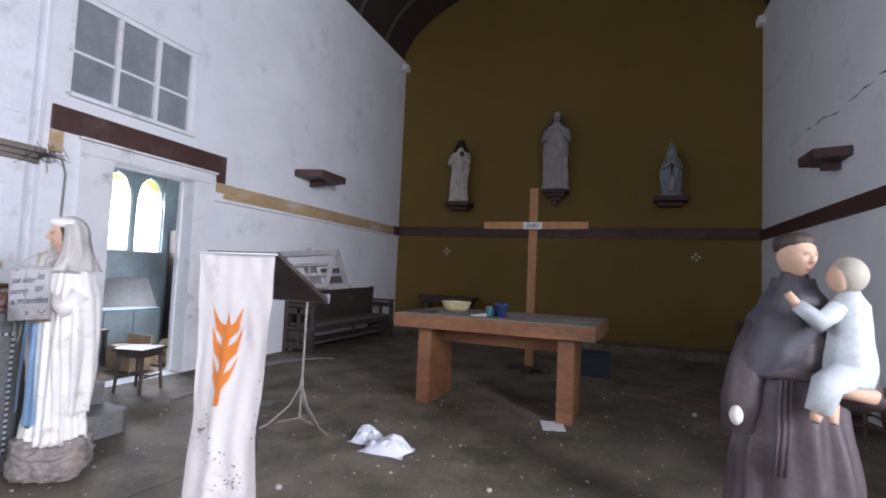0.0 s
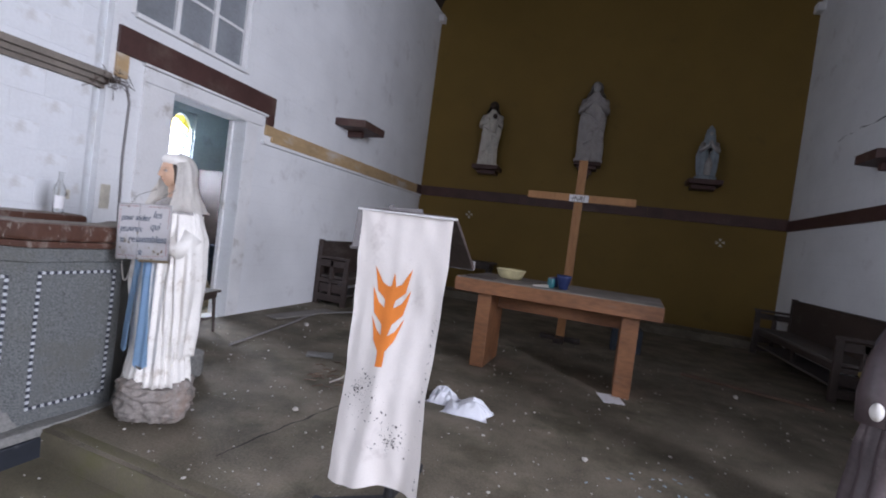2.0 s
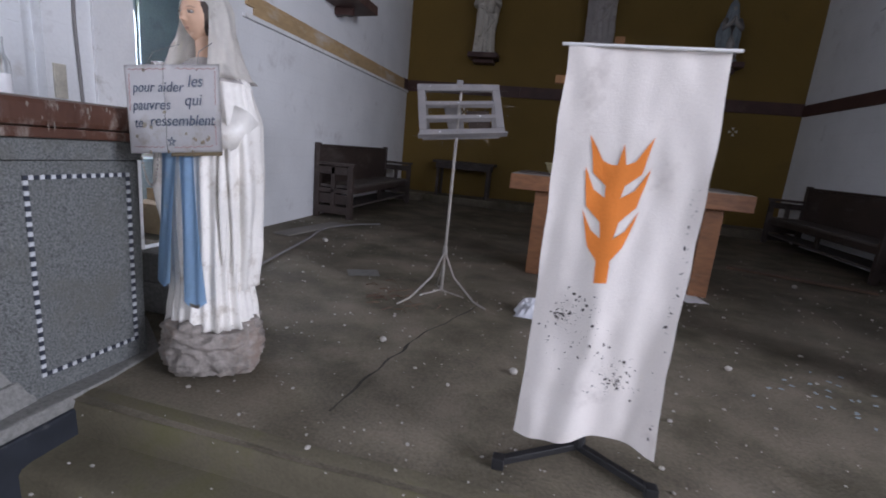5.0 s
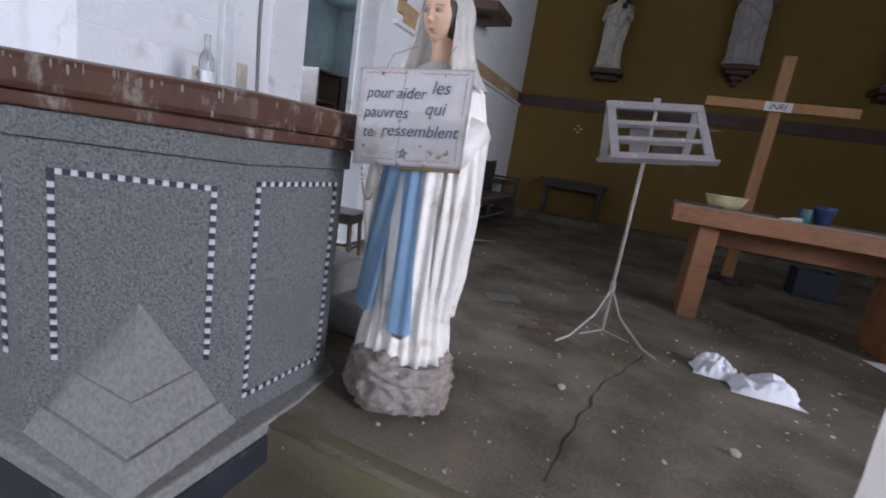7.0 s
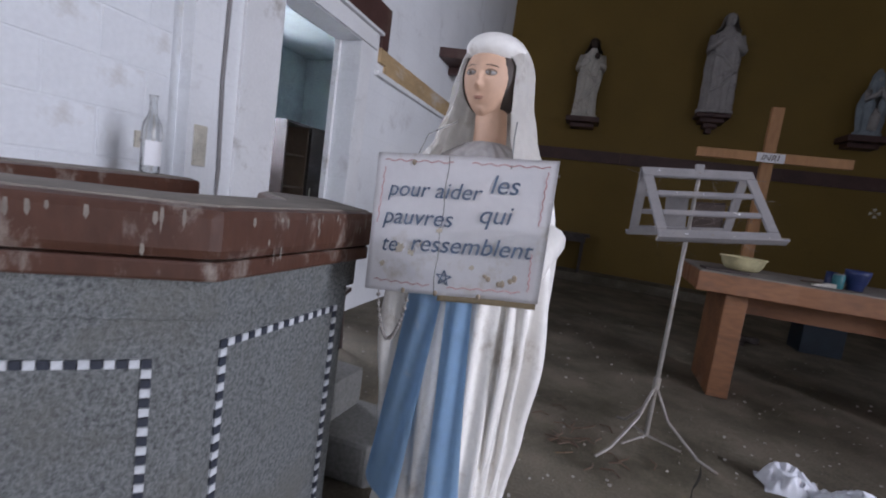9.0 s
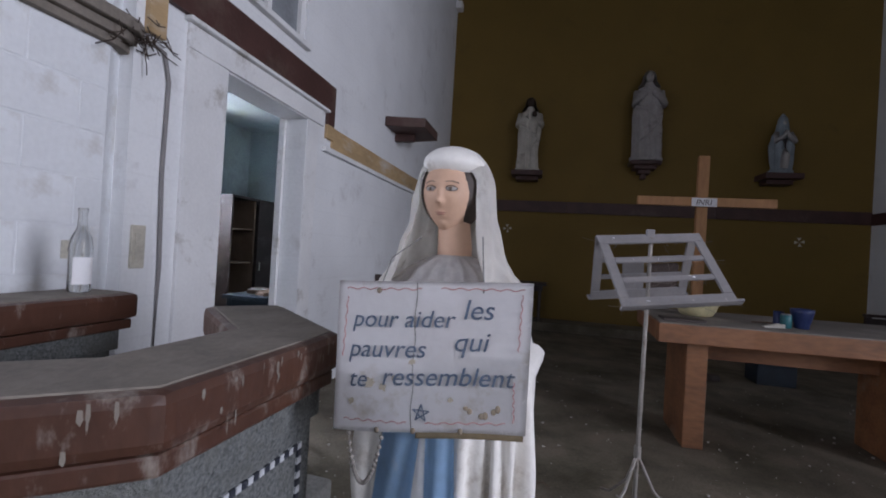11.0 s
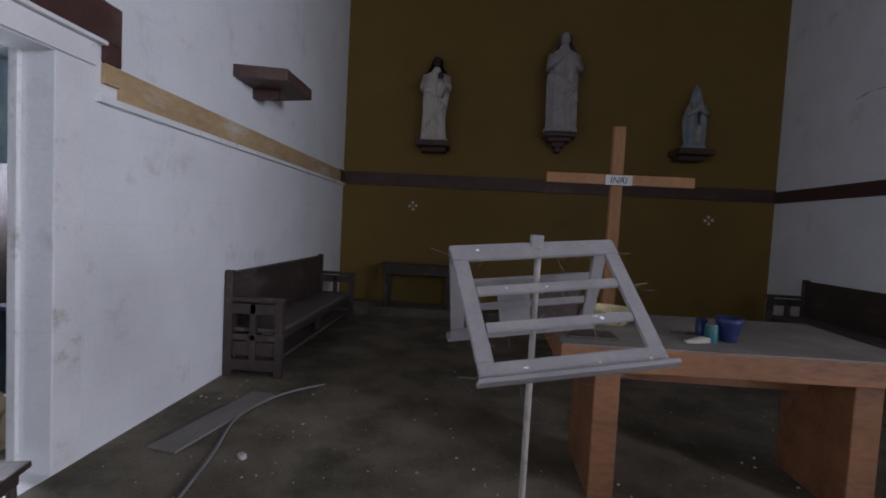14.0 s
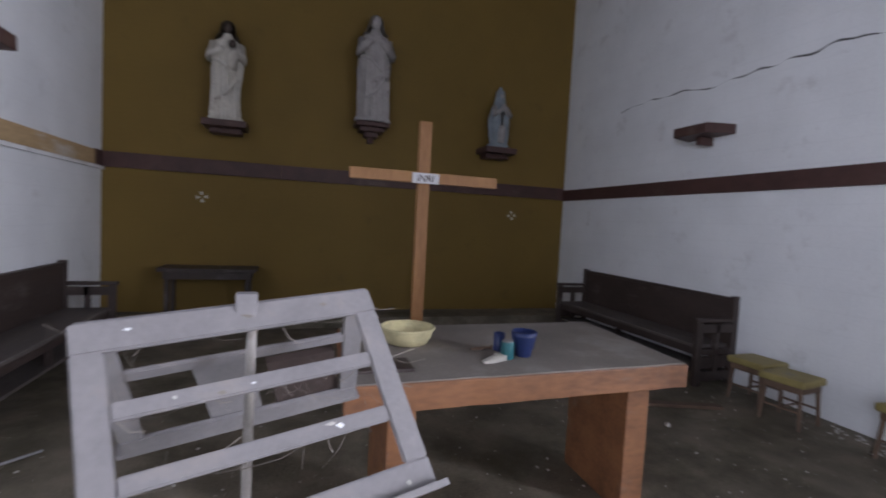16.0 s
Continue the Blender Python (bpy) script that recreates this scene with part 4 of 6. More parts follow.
def monk():
    """Friar in a brown habit holding a child in a pale tunic."""
    b = bmesh.new()
    X, Y = 1.33, 4.02
    prism([(X + 0.27 * math.cos(a), Y + 0.22 * math.sin(a)) for a in (math.tau * (i + 0.5) / 8 for i in range(8))], 0.0, 0.12, b, 0.015)
    rock(b, (X, Y, 0.09), 0.25, 0.20, 0.14, 4, 5.0)
    n0 = len(b.faces)
    draped(b, [(0.17, X, Y, 0.25, 0.20, 1.3), (0.24, X, Y, 0.265, 0.205, 1.4), (0.5, X, Y, 0.245, 0.18, 1.3), (0.90, X, Y, 0.195, 0.15, 0.8), (0.98, X, Y, 0.165, 0.135, 0.4), (1.04, X, Y, 0.165, 0.135, 0.4),
               (1.20, X, Y, 0.155, 0.13, 0.3), (1.32, X, Y, 0.115, 0.105, 0.2), (1.39, X, Y, 0.07, 0.07, 0.0), (1.46, X, Y - 0.005, 0.052, 0.055, 0.0)], 13, 0.055, 84, 0.6, lambda a, z: 1)
    # cowl over the shoulders
    draped(b, [(0.96, X - 0.13, Y, 0.125, 0.12, 0.7), (1.08, X - 0.075, Y, 0.160, 0.145, 0.6), (1.22, X - 0.02, Y, 0.170, 0.145, 0.5), (1.32, X, Y, 0.135, 0.12, 0.4), (1.40, X, Y + 0.01, 0.092, 0.09, 0.3), (1.43, X, Y + 0.01, 0.085, 0.085, 0.2)], 9, 0.04, 72, 2.2, lambda a, z: 2)
    # cord and hanging rosary strands
    draped(b, [(0.965, X, Y, 0.207, 0.152, 0.1), (0.985, X, Y, 0.213, 0.157, 0.1), (1.005, X, Y, 0.205, 0.15, 0.1)], 9, 0.02, 60, 0.0, lambda a, z: 1)
    for k in range(3):
        limb(b, [(X - 0.10 + 0.022 * k, Y - 0.16, 0.97), (X - 0.11 + 0.022 * k, Y - 0.178, 0.75), (X - 0.13 + 0.022 * k, Y - 0.19, 0.55)], [0.009, 0.009, 0.008], 1, 6)
    # wide sleeves
    limb(b, [(X - 0.12, Y, 1.20), (X - 0.19, Y - 0.02, 1.00), (X - 0.225, Y - 0.05, 0.84), (X - 0.24, Y - 0.06, 0.70)], [0.075, 0.085, 0.085, 0.07], 1)
    ball(b, (X - 0.26, Y - 0.125, 0.78), (0.028, 0.03, 0.045), 6, 0.3)
    limb(b, [(X + 0.12, Y, 1.20), (X + 0.22, Y - 0.05, 1.00), (X + 0.21, Y - 0.14, 0.90)], [0.075, 0.085, 0.075], 1)
    limb(b, [(X + 0.23, Y - 0.16, 0.94), (X + 0.16, Y - 0.20, 0.95), (X + 0.09, Y - 0.205, 0.945)], [0.034, 0.03, 0.018], 3)
    # head with a tonsure
    head(b, (X - 0.0, Y - 0.03, 1.535), 0.102, radians(24), 3, 9, 9)
    draped(b, [(1.555, X, Y + 0.005, 0.078, 0.080, 0.4), (1.59, X, Y - 0.005, 0.086, 0.096, 0.6), (1.62, X, Y - 0.01, 0.082, 0.092, 0.6), (1.642, X, Y - 0.01, 0.055, 0.06, 0.4), (1.648, X, Y - 0.01, 0.02, 0.025, 0.1)], 15, 0.03, 48, 0.3, lambda a, z: 5)
    # child on the arm
    cx, cy = X + 0.165, Y - 0.13
    draped(b, [(0.97, cx - 0.01, cy, 0.09, 0.085, 0.7), (1.05, cx, cy, 0.095, 0.085, 0.6), (1.2, cx, cy, 0.08, 0.07, 0.4), (1.32, cx, cy, 0.072, 0.06, 0.2), (1.37, cx, cy, 0.04, 0.04, 0.0), (1.40, cx, cy, 0.03, 0.03, 0.0)], 9, 0.05, 48, 1.0, lambda a, z: 7)
    limb(b, [(cx - 0.02, cy - 0.03, 1.02), (cx - 0.11, cy - 0.09, 0.98), (cx - 0.15, cy - 0.11, 0.86)], [0.07, 0.06, 0.05], 7)
    limb(b, [(cx - 0.15, cy - 0.11, 0.87), (cx - 0.17, cy - 0.14, 0.83)], [0.026, 0.018], 3)
    limb(b, [(cx - 0.10, cy - 0.10, 0.90), (cx - 0.11, cy - 0.14, 0.83)], [0.026, 0.018], 3)
    limb(b, [(cx - 0.05, cy - 0.02, 1.30), (cx - 0.13, cy - 0.07, 1.24), (cx - 0.21, cy - 0.06, 1.31)], [0.042, 0.045, 0.028], 7)
    limb(b, [(cx - 0.21, cy - 0.06, 1.31), (cx - 0.245, cy - 0.06, 1.36)], [0.022, 0.016], 3)
    ball(b, (cx - 0.005, cy - 0.005, 1.45), (0.068, 0.072, 0.08), 8, 0.4)
    ball(b, (cx - 0.045, cy - 0.015, 1.435), (0.04, 0.05, 0.06), 3, 0.4)
    b.faces.ensure_lookup_table()
    for f in b.faces[:n0]:
        f.material_index = 4
    return solo("friar_statue", b, [ROCK, HABIT, HOOD, SKIN, BLUE_GREY, HAIR, PLASTER, CHILD, FAIR, LIP], "painted friar statue in brown habit holding a pale child", "statue")


monk()


def wall_statue(name, X, z0, h, w, robe, label, child=False, arm=False, dark_head=False):
    """A robed statue standing on a bracket at the mustard wall."""
    b = bmesh.new()
    Y = YB - 0.26
    draped(b, [(z0, X, Y, w * 0.50, 0.15, 0.5), (z0 + 0.03 * h, X, Y, w * 0.50, 0.15, 0.5), (z0 + 0.04 * h, X, Y, w * 0.42, 0.13, 1.2), (z0 + 0.3 * h, X, Y, w * 0.40, 0.12, 1.2), (z0 + 0.55 * h, X, Y, w * 0.44, 0.13, 1.0),
               (z0 + 0.70 * h, X, Y, w * 0.44, 0.13, 0.8), (z0 + 0.78 * h, X, Y, w * 0.36, 0.11, 0.5), (z0 + 0.835 * h, X, Y, w * 0.17, 0.07, 0.1), (z0 + 0.87 * h, X, Y, w * 0.12, 0.055, 0.0)], 12, 0.12, 84, X, lambda a, z: 0)
    s = h * 0.068
    head(b, (X, Y - 0.01, z0 + 0.925 * h), s, 0.0, 0 if not dark_head else 1, 1, 1)
    veil(b, (X, Y + 0.01, z0 + 0.925 * h), s * 0.98, 0.0, 1 if dark_head else 0, rows=14, seg=24, gap=1.0, tail=1.6)
    for sg in (-1, 1):
        limb(b, [(X + sg * w * 0.36, Y, z0 + 0.76 * h), (X + sg * w * 0.46, Y - 0.06, z0 + 0.62 * h), (X + sg * w * 0.1, Y - 0.15, z0 + (0.70 if not arm else 0.74) * h)], [0.075, 0.08, 0.045], 0)
    limb(b, [(X - w * 0.40, Y - 0.06, z0 + 0.60 * h), (X - w * 0.10, Y - 0.145, z0 + 0.56 * h), (X + w * 0.22, Y - 0.13, z0 + 0.46 * h), (X + w * 0.38, Y - 0.05, z0 + 0.40 * h)], [0.03, 0.028, 0.026, 0.02], 0)
    limb(b, [(X - w * 0.30, Y - 0.10, z0 + 0.20 * h), (X + w * 0.02, Y - 0.135, z0 + 0.27 * h), (X + w * 0.34, Y - 0.09, z0 + 0.42 * h)], [0.022, 0.026, 0.02], 0)
    if child:
        limb(b, [(X + 0.08, Y - 0.16, z0 + 0.50 * h), (X + 0.09, Y - 0.17, z0 + 0.62 * h), (X + 0.09, Y - 0.16, z0 + 0.70 * h)], [0.07, 0.075, 0.04], 0)
        ball(b, (X + 0.09, Y - 0.17, z0 + 0.745 * h), (0.05, 0.05, 0.06), 1)
    return solo(name, b, robe, label, "statue", "statues on the mustard wall")


wall_statue("mother_and_child_statue", -2.95, 3.06, 1.46, 0.46, [PLASTER_PALE, HAIR], "pale plaster statue of a mother with child on a bracket", child=True, dark_head=True)
wall_statue("robed_statue", -0.77, 3.30, 1.70, 0.56, [PLASTER_GREY, PLASTER_GREY], "tall grey plaster robed statue on a moulded bracket", arm=True)
def kneeling_madonna(X, z0, h, robe, label):
    """A small madonna under a pointed veil that widens to her knees, hands joined."""
    b = bmesh.new()
    Y = YB - 0.27
    draped(b, [(z0, X, Y, 0.19, 0.15, 0.3), (z0 + 0.05 * h, X, Y, 0.19, 0.15, 0.3), (z0 + 0.07 * h, X, Y, 0.15, 0.13, 1.0), (z0 + 0.25 * h, X, Y, 0.165, 0.13, 1.2), (z0 + 0.45 * h, X, Y, 0.18, 0.13, 1.2),
               (z0 + 0.60 * h, X, Y, 0.155, 0.12, 0.9), (z0 + 0.72 * h, X, Y, 0.108, 0.09, 0.6), (z0 + 0.78 * h, X, Y, 0.095, 0.085, 0.4), (z0 + 0.90 * h, X, Y, 0.075, 0.08, 0.2), (z0 + 0.97 * h, X, Y, 0.035, 0.04, 0.1), (z0 + h, X, Y, 0.008, 0.01, 0.0)], 11, 0.09, 64, 3.1, lambda a, z: 0)
    head(b, (X, Y - 0.035, z0 + 0.83 * h), h * 0.062, 0.0, 1, 1, 1)
    for sg in (-1, 1):
        limb(b, [(X + sg * 0.11, Y - 0.05, z0 + 0.66 * h), (X + sg * 0.14, Y - 0.13, z0 + 0.52 * h), (X + sg * 0.03, Y - 0.18, z0 + 0.60 * h), (X + sg * 0.012, Y - 0.18, z0 + 0.69 * h)], [0.045, 0.05, 0.032, 0.012], 1)
    limb(b, [(X, Y - 0.11, z0 + 0.08 * h), (X + 0.01, Y - 0.14, z0 + 0.28 * h), (X, Y - 0.12, z0 + 0.55 * h)], [0.06, 0.07, 0.05], 1)
    return solo("kneeling_madonna_statue", b, robe, label, "statue", "statues on the mustard wall")


kneeling_madonna(1.48, 3.10, 1.08, [mat("blue_grey_statue_plaster", (0.30, 0.35, 0.38), 0.65, scale=5, grain=50, bump=0.2, dirt=(0.2, 0.2, 0.2), dirt_amount=0.4, dirt_scale=5), PLASTER_GREY], "small blue grey plaster madonna statue on a bracket")


def bracket(X, z0, z1, w, moulded, label):
    b = bmesh.new()
    if moulded:
        for k, (d, a, c) in enumerate(((0.05, 0.0, 0.30), (0.11, 0.28, 0.55), (0.20, 0.53, 0.78), (0.27, 0.76, 1.0))):
            box((X - d, YB - 0.10 - d, z0 + (z1 - z0) * a), (X + d, YB, z0 + (z1 - z0) * c), 0.02, b)
    else:
        prism([(X - w * 0.36, YB), (X - w * 0.36, YB - 0.28), (X + w * 0.36, YB - 0.28), (X + w * 0.36, YB)], z0, z0 + (z1 - z0) * 0.5, b, 0.015)
        box((X - w / 2, YB - 0.46, z0 + (z1 - z0) * 0.45), (X + w / 2, YB, z1), 0.012, b)
    return solo("wall_bracket", b, BAND, label, "bracket", "statue brackets")


bracket(-2.95, 2.885, 3.057, 0.60, False, "dark brown wooden bracket under the mother statue")
bracket(-0.77, 2.98, 3.297, 0.5, True, "moulded dark brown bracket under the robed statue")
bracket(1.48, 2.92, 3.097, 0.60, False, "dark brown wooden bracket under the small madonna")


# ---- sign hung on the madonna ----
def letters(text, size):
    """Text in the built-in font as a flat mesh, its left end at the origin, in the x-y plane."""
    cu = bpy.data.curves.new("lettering", "FONT")
    cu.body, cu.size, cu.extrude, cu.shear, cu.offset = text, size, 0.0004, 0.20, 0.0
    ob = bpy.data.objects.new("lettering", cu)
    scene.collection.objects.link(ob)
    bpy.context.view_layer.update()
    me = bpy.data.meshes.new_from_object(ob.evaluated_get(bpy.context.evaluated_depsgraph_get()))
    bpy.data.objects.remove(ob)
    b = bmesh.new()
    b.from_mesh(me)
    bpy.data.meshes.remove(me)
    return b


SX0, SX1, SZ0, SZ1, SYF = -3.01, -2.585, 0.985, 1.315, 3.078


def sign_at(u, v, lift=0.0):
    """A point on the slightly bowed sign; u, v from its lower left corner."""
    x = SX0 + (SX1 - SX0) * u
    return Vector((x, SYF - 0.006 * math.sin(math.pi * u * 2) - 0.012 * (v - 0.5) + 0.010 * max(0, 0.25 - u) - lift, SZ0 + (SZ1 - SZ0) * v + 0.024 * (u - 0.5) + 0.02 * (u - 0.3) * (1 - v)))


sign = thing("cardboard_sign", (-2.8, SYF, 1.15), "handwritten white paper sign on card hung by string from the statue", "sign")


def sheet(u0, u1, v0, v1, lift, thick, n=28):
    b = bmesh.new()
    g = [[b.verts.new(sign_at(u0 + (u1 - u0) * i / n, v0 + (v1 - v0) * j / n, lift)) for i in range(n + 1)] for j in range(n + 1)]
    for r, s in zip(g, g[1:]):
        for i in range(n):
            b.faces.new((r[i], r[i + 1], s[i + 1], s[i]))
    bmesh.ops.solidify(b, geom=b.faces[:], thickness=thick)
    return smooth(b)


part("paper", sheet(0, 1, 0, 1, 0.0, 0.0015), PAPER, sign, "creased white paper")
part("card_backing", sheet(0.45, 0.99, -0.045, 0.5, -0.004, 0.003), CARD, sign, "buff cardboard backing")


def lay(b, u, v, scale=1.0):
    """Lays flat lettering on the sign with its origin at (u, v)."""
    for w in b.verts:
        uu, vv = u + w.co.x * scale / (SX1 - SX0), v + w.co.y * scale / (SZ1 - SZ0)
        w.co = sign_at(uu, vv, 0.0024 + w.co.z)
    return b


for text, u, v, size in (("pour aider", 0.09, 0.70, 0.055), ("les", 0.66, 0.755, 0.064), ("pauvres", 0.075, 0.50, 0.058), ("qui", 0.62, 0.545, 0.064), ("te", 0.08, 0.30, 0.056), ("ressemblent", 0.26, 0.315, 0.060)):
    part("lettering", lay(letters(text, size), u, v, 0.96), INK, sign, "blue grey handwriting")
star = bmesh.new()
for k in range(5):
    a0, a1 = math.pi / 2 + k * math.tau / 5, math.pi / 2 + (k + 2) * math.tau / 5
    pipe([sign_at(0.475, 0.13, 0.0014) + Vector((0.019 * math.cos(a), 0, 0.019 * math.sin(a))) for a in (a0, a1)], 0.0014, 4, star)
part("star", star, INK, sign, "drawn star")
sm = bmesh.new()
for k in range(9):
    u, v = 0.70 + 0.02 * k, 0.165 - 0.05 * math.sin(math.pi * k / 8)
    if k in (0, 1, 4, 5, 7, 8):
        p = sign_at(u, v, 0.001)
        ball(sm, p, (0.006, 0.0008, 0.005 + 0.002 * (k % 3)), 0, 0, None, 8)
part("smudge", sm, SMUDGE, sign, "brown mildew smudges")
for (u0, v0), (u1, v1) in (((0.05, 0.95), (0.45, 0.95)), ((0.55, 0.955), (0.96, 0.95)), ((0.055, 0.9), (0.04, 0.5)), ((0.95, 0.92), (0.945, 0.55)), ((0.93, 0.35), (0.94, 0.08)), ((0.06, 0.08), (0.40, 0.065)), ((0.5, 0.06), (0.9, 0.07))):
    n, bd = 24, bmesh.new()
    pipe([sign_at(u0 + (u1 - u0) * i / n + (0.004 * math.sin(i * 1.3) if u0 == u1 or abs(u1 - u0) < 0.05 else 0), v0 + (v1 - v0) * i / n + (0.007 * math.sin(i * 1.4) if abs(u1 - u0) > 0.05 else 0), 0.001) for i in range(n + 1)], 0.0011, 4, bd)
    part("border", bd, RED_INK, sign, "faded red wavy border")
for u, q, r in ((0.23, (-2.90, 3.10, 1.36), (-2.86, 3.19, 1.41)), (0.76, (-2.695, 3.10, 1.37), (-2.71, 3.19, 1.42))):
    part("string", pipe([sign_at(u, 0.93, 0.002), q, r], 0.0016, 5), BROACH, sign, "white hanging string")
# crease down the paper, brown stains and rusty holes along its lower edge
cre = bmesh.new()
pipe([sign_at(0.425 + 0.004 * math.sin(k), 0.99 - 0.97 * k / 20, 0.0002) for k in range(21)], 0.0012, 4, cre)
part("crease", cre, BROACH, sign, "grey fold line down the paper")
STAIN = mat("pale_brown_stain", (0.52, 0.46, 0.36), 0.9, scale=30, grain=90, bump=0.0)
for u, v, r in ((0.20, 0.33, 0.016), (0.27, 0.30, 0.011), (0.33, 0.36, 0.009), (0.42, 0.47, 0.010), (0.10, 0.20, 0.010), (0.62, 0.22, 0.008)):
    st = bmesh.new()
    ring = [sign_at(u + r * (0.7 + 0.5 * noise.noise((k * 0.9, u * 9, v))) * math.cos(k * math.tau / 14) / 0.425, v + r * (0.7 + 0.5 * noise.noise((k * 0.9, u * 9, v))) * math.sin(k * math.tau / 14) / 0.33, 0.0017) for k in range(14)]
    st.faces.new([st.verts.new(p) for p in ring])
    part("stain", st, STAIN, sign, "pale brown damp stain")
for u, v in ((0.25, 0.015), (0.68, 0.01), (0.44, 0.012), (0.23, 0.94)):
    st = bmesh.new()
    ball(st, sign_at(u, v, 0.002), (0.006, 0.003, 0.007), 0, 0, None, 8)
    part("punched_hole", st, SMUDGE, sign, "rusty punched hole")

# rosary hanging at her side
ros = bmesh.new()
loop = [Vector((-2.985 + 0.085 * i / 26, 3.11, 0.995 - 0.15 * max(0.0, math.sin(math.pi * i / 26)) ** 0.6)) for i in range(27)]
pipe(loop, 0.0015, 4, ros)
for p in loop[1:-1]:
    ball(ros, p, (0.0055, 0.0055, 0.0055), 0, 0, None, 8)
solo("rosary", ros, RUSTY, "grey bead rosary hanging from the statue's arm", "rosary")


# ---- wheat banner on a reading stand ----
BX0, BX1, BZ0, BZ1 = -1.352, -0.908, 0.165, 1.43


def cloth_at(u, v, lift=0.0):
    """The hanging banner: u across, v down from its bar."""
    fold = 0.016 * math.sin(u * 8.5 + 0.6 + v) * v + 0.006 * math.sin(u * 21 + v * 3) * v + 0.014 * math.sin(v * 5 + u * 2) + 0.012 * noise.noise((u * 2.5, v * 4, 1.0)) + 0.004 * noise.noise((u * 8, v * 10, 4.0))
    pinch = 1 - 0.02 * math.sin(v * 3.0)
    x = BX0 + (BX1 - BX0) * (0.5 + (u - 0.5) * pinch) + 0.02 * v * v * (u - 0.5) + 0.012 * math.sin(v * 6.5) * (u - 0.3) + 0.006 * noise.noise((v * 9, u * 2, 0.0))
    return Vector((x, 3.01 + fold * 1.3 - lift, BZ1 - (BZ1 - BZ0) * v - 0.02 * math.sin(u * 6 + 1) * v))


banner = thing("wheat_banner", (-1.13, 3.03, 0.0), "soiled white cloth banner with an orange wheat ear", "banner")
cb = bmesh.new()
nu, nv = 40, 90
g = [[cb.verts.new(cloth_at(i / nu, j / nv)) for i in range(nu + 1)] for j in range(nv + 1)]
for r, s in zip(g, g[1:]):
    for i in range(nu):
        cb.faces.new((r[i], s[i], s[i + 1], r[i + 1]))
part("cloth", smooth(cb), CLOTH, banner)
part("bar", rod((BX0 - 0.02, 3.01, BZ1 + 0.002), (BX1 + 0.02, 3.01, BZ1 + 0.002), 0.005), TRIM, banner, "thin white bar")


def patch(outline, lift, name, material, label=""):
    """A flat cut-out laid on the cloth, outline in (u, v)."""
    b = bmesh.new()
    vs = [b.verts.new((u, v, 0)) for u, v in outline]
    f = b.faces.new(vs)
    bmesh.ops.triangulate(b, faces=[f], ngon_method="EAR_CLIP")
    bmesh.ops.subdivide_edges(b, edges=b.edges[:], cuts=3, use_grid_fill=True)
    for w in b.verts:
        w.co = cloth_at(w.co.x, w.co.y, lift)
    return part(name, b, material, banner, label)


def mirror(pts, c):
    return [(2 * c - u, v) for u, v in reversed(pts)]


half = [(0.50, 0.555), (0.50, 0.50), (0.57, 0.465), (0.64, 0.375), (0.565, 0.425), (0.495, 0.445), (0.515, 0.405), (0.62, 0.365), (0.665, 0.27), (0.585, 0.325), (0.505, 0.345), (0.515, 0.315), (0.61, 0.285), (0.66, 0.195), (0.56, 0.255), (0.50, 0.265)]
tip = [(0.475, 0.215), (0.445, 0.265)]
left = mirror([(u, v) for u, v in half], 0.455)
wheat = [(u - 0.025, v) for u, v in half + tip + left]
patch(wheat, 0.0025, "wheat_emblem", ORANGE, "orange felt wheat ear")
rg = random.Random(4)
mb = bmesh.new()
for k in range(330):
    u, v = rg.choice([(rg.gauss(0.30, 0.10), rg.gauss(0.63, 0.03)), (rg.gauss(0.66, 0.11), rg.gauss(0.80, 0.045)), (rg.gauss(0.66, 0.05), rg.gauss(0.83, 0.015)), (rg.gauss(0.95, 0.012), rg.uniform(0.30, 0.95)), (rg.gauss(0.28, 0.14), rg.gauss(0.70, 0.04)), (rg.gauss(0.2, 0.03), rg.gauss(0.645, 0.01))])
    if 0.02 < u < 0.98 and 0.02 < v < 0.98:
        r, n = rg.choice((0.002, 0.003, 0.004, 0.006, 0.012)) * rg.uniform(0.7, 1.5), 6
        st, tw_ = rg.uniform(0.25, 1.0), rg.uniform(0, 3)
        ring = []
        for k2 in range(n):
            a = k2 * math.tau / n
            x, y = r * rg.uniform(0.5, 1.2) * math.cos(a), r * st * rg.uniform(0.5, 1.2) * math.sin(a)
            ring.append(mb.verts.new(cloth_at(u + x * math.cos(tw_) - y * math.sin(tw_), v + 0.35 * (x * math.sin(tw_) + y * math.cos(tw_)), 0.0016)))
        mb.faces.new(ring)
tagged(part("mildew", mb, MOULD, banner, "black mildew flecks"), kind="stuff")

lectern = thing("reading_stand", (-1.12, 3.22, 0.0), "black steel reading stand with a sloping dark wooden desk", "lectern")
dk = bmesh.new()
prism([(3.03, 1.425), (3.035, 1.445), (3.44, 1.215), (3.43, 1.195)], -1.335, -0.895, dk, 0.004, axis="x")
part("desk", dk, DARKWOOD, lectern, "dark wooden sloping desk")
part("lip", box((-1.335, 3.425, 1.195), (-0.895, 3.45, 1.245), 0.004), PALEPAINT, lectern, "pale worn edge strip")
part("pole", rod((-1.115, 3.2, 0.06), (-1.115, 3.2, 1.31), 0.014, 0.014, 14), BLACKMETAL, lectern)
part("hub", rod((-1.115, 3.2, 0.03), (-1.115, 3.2, 0.12), 0.03, 0.026, 14), BLACKMETAL, lectern)
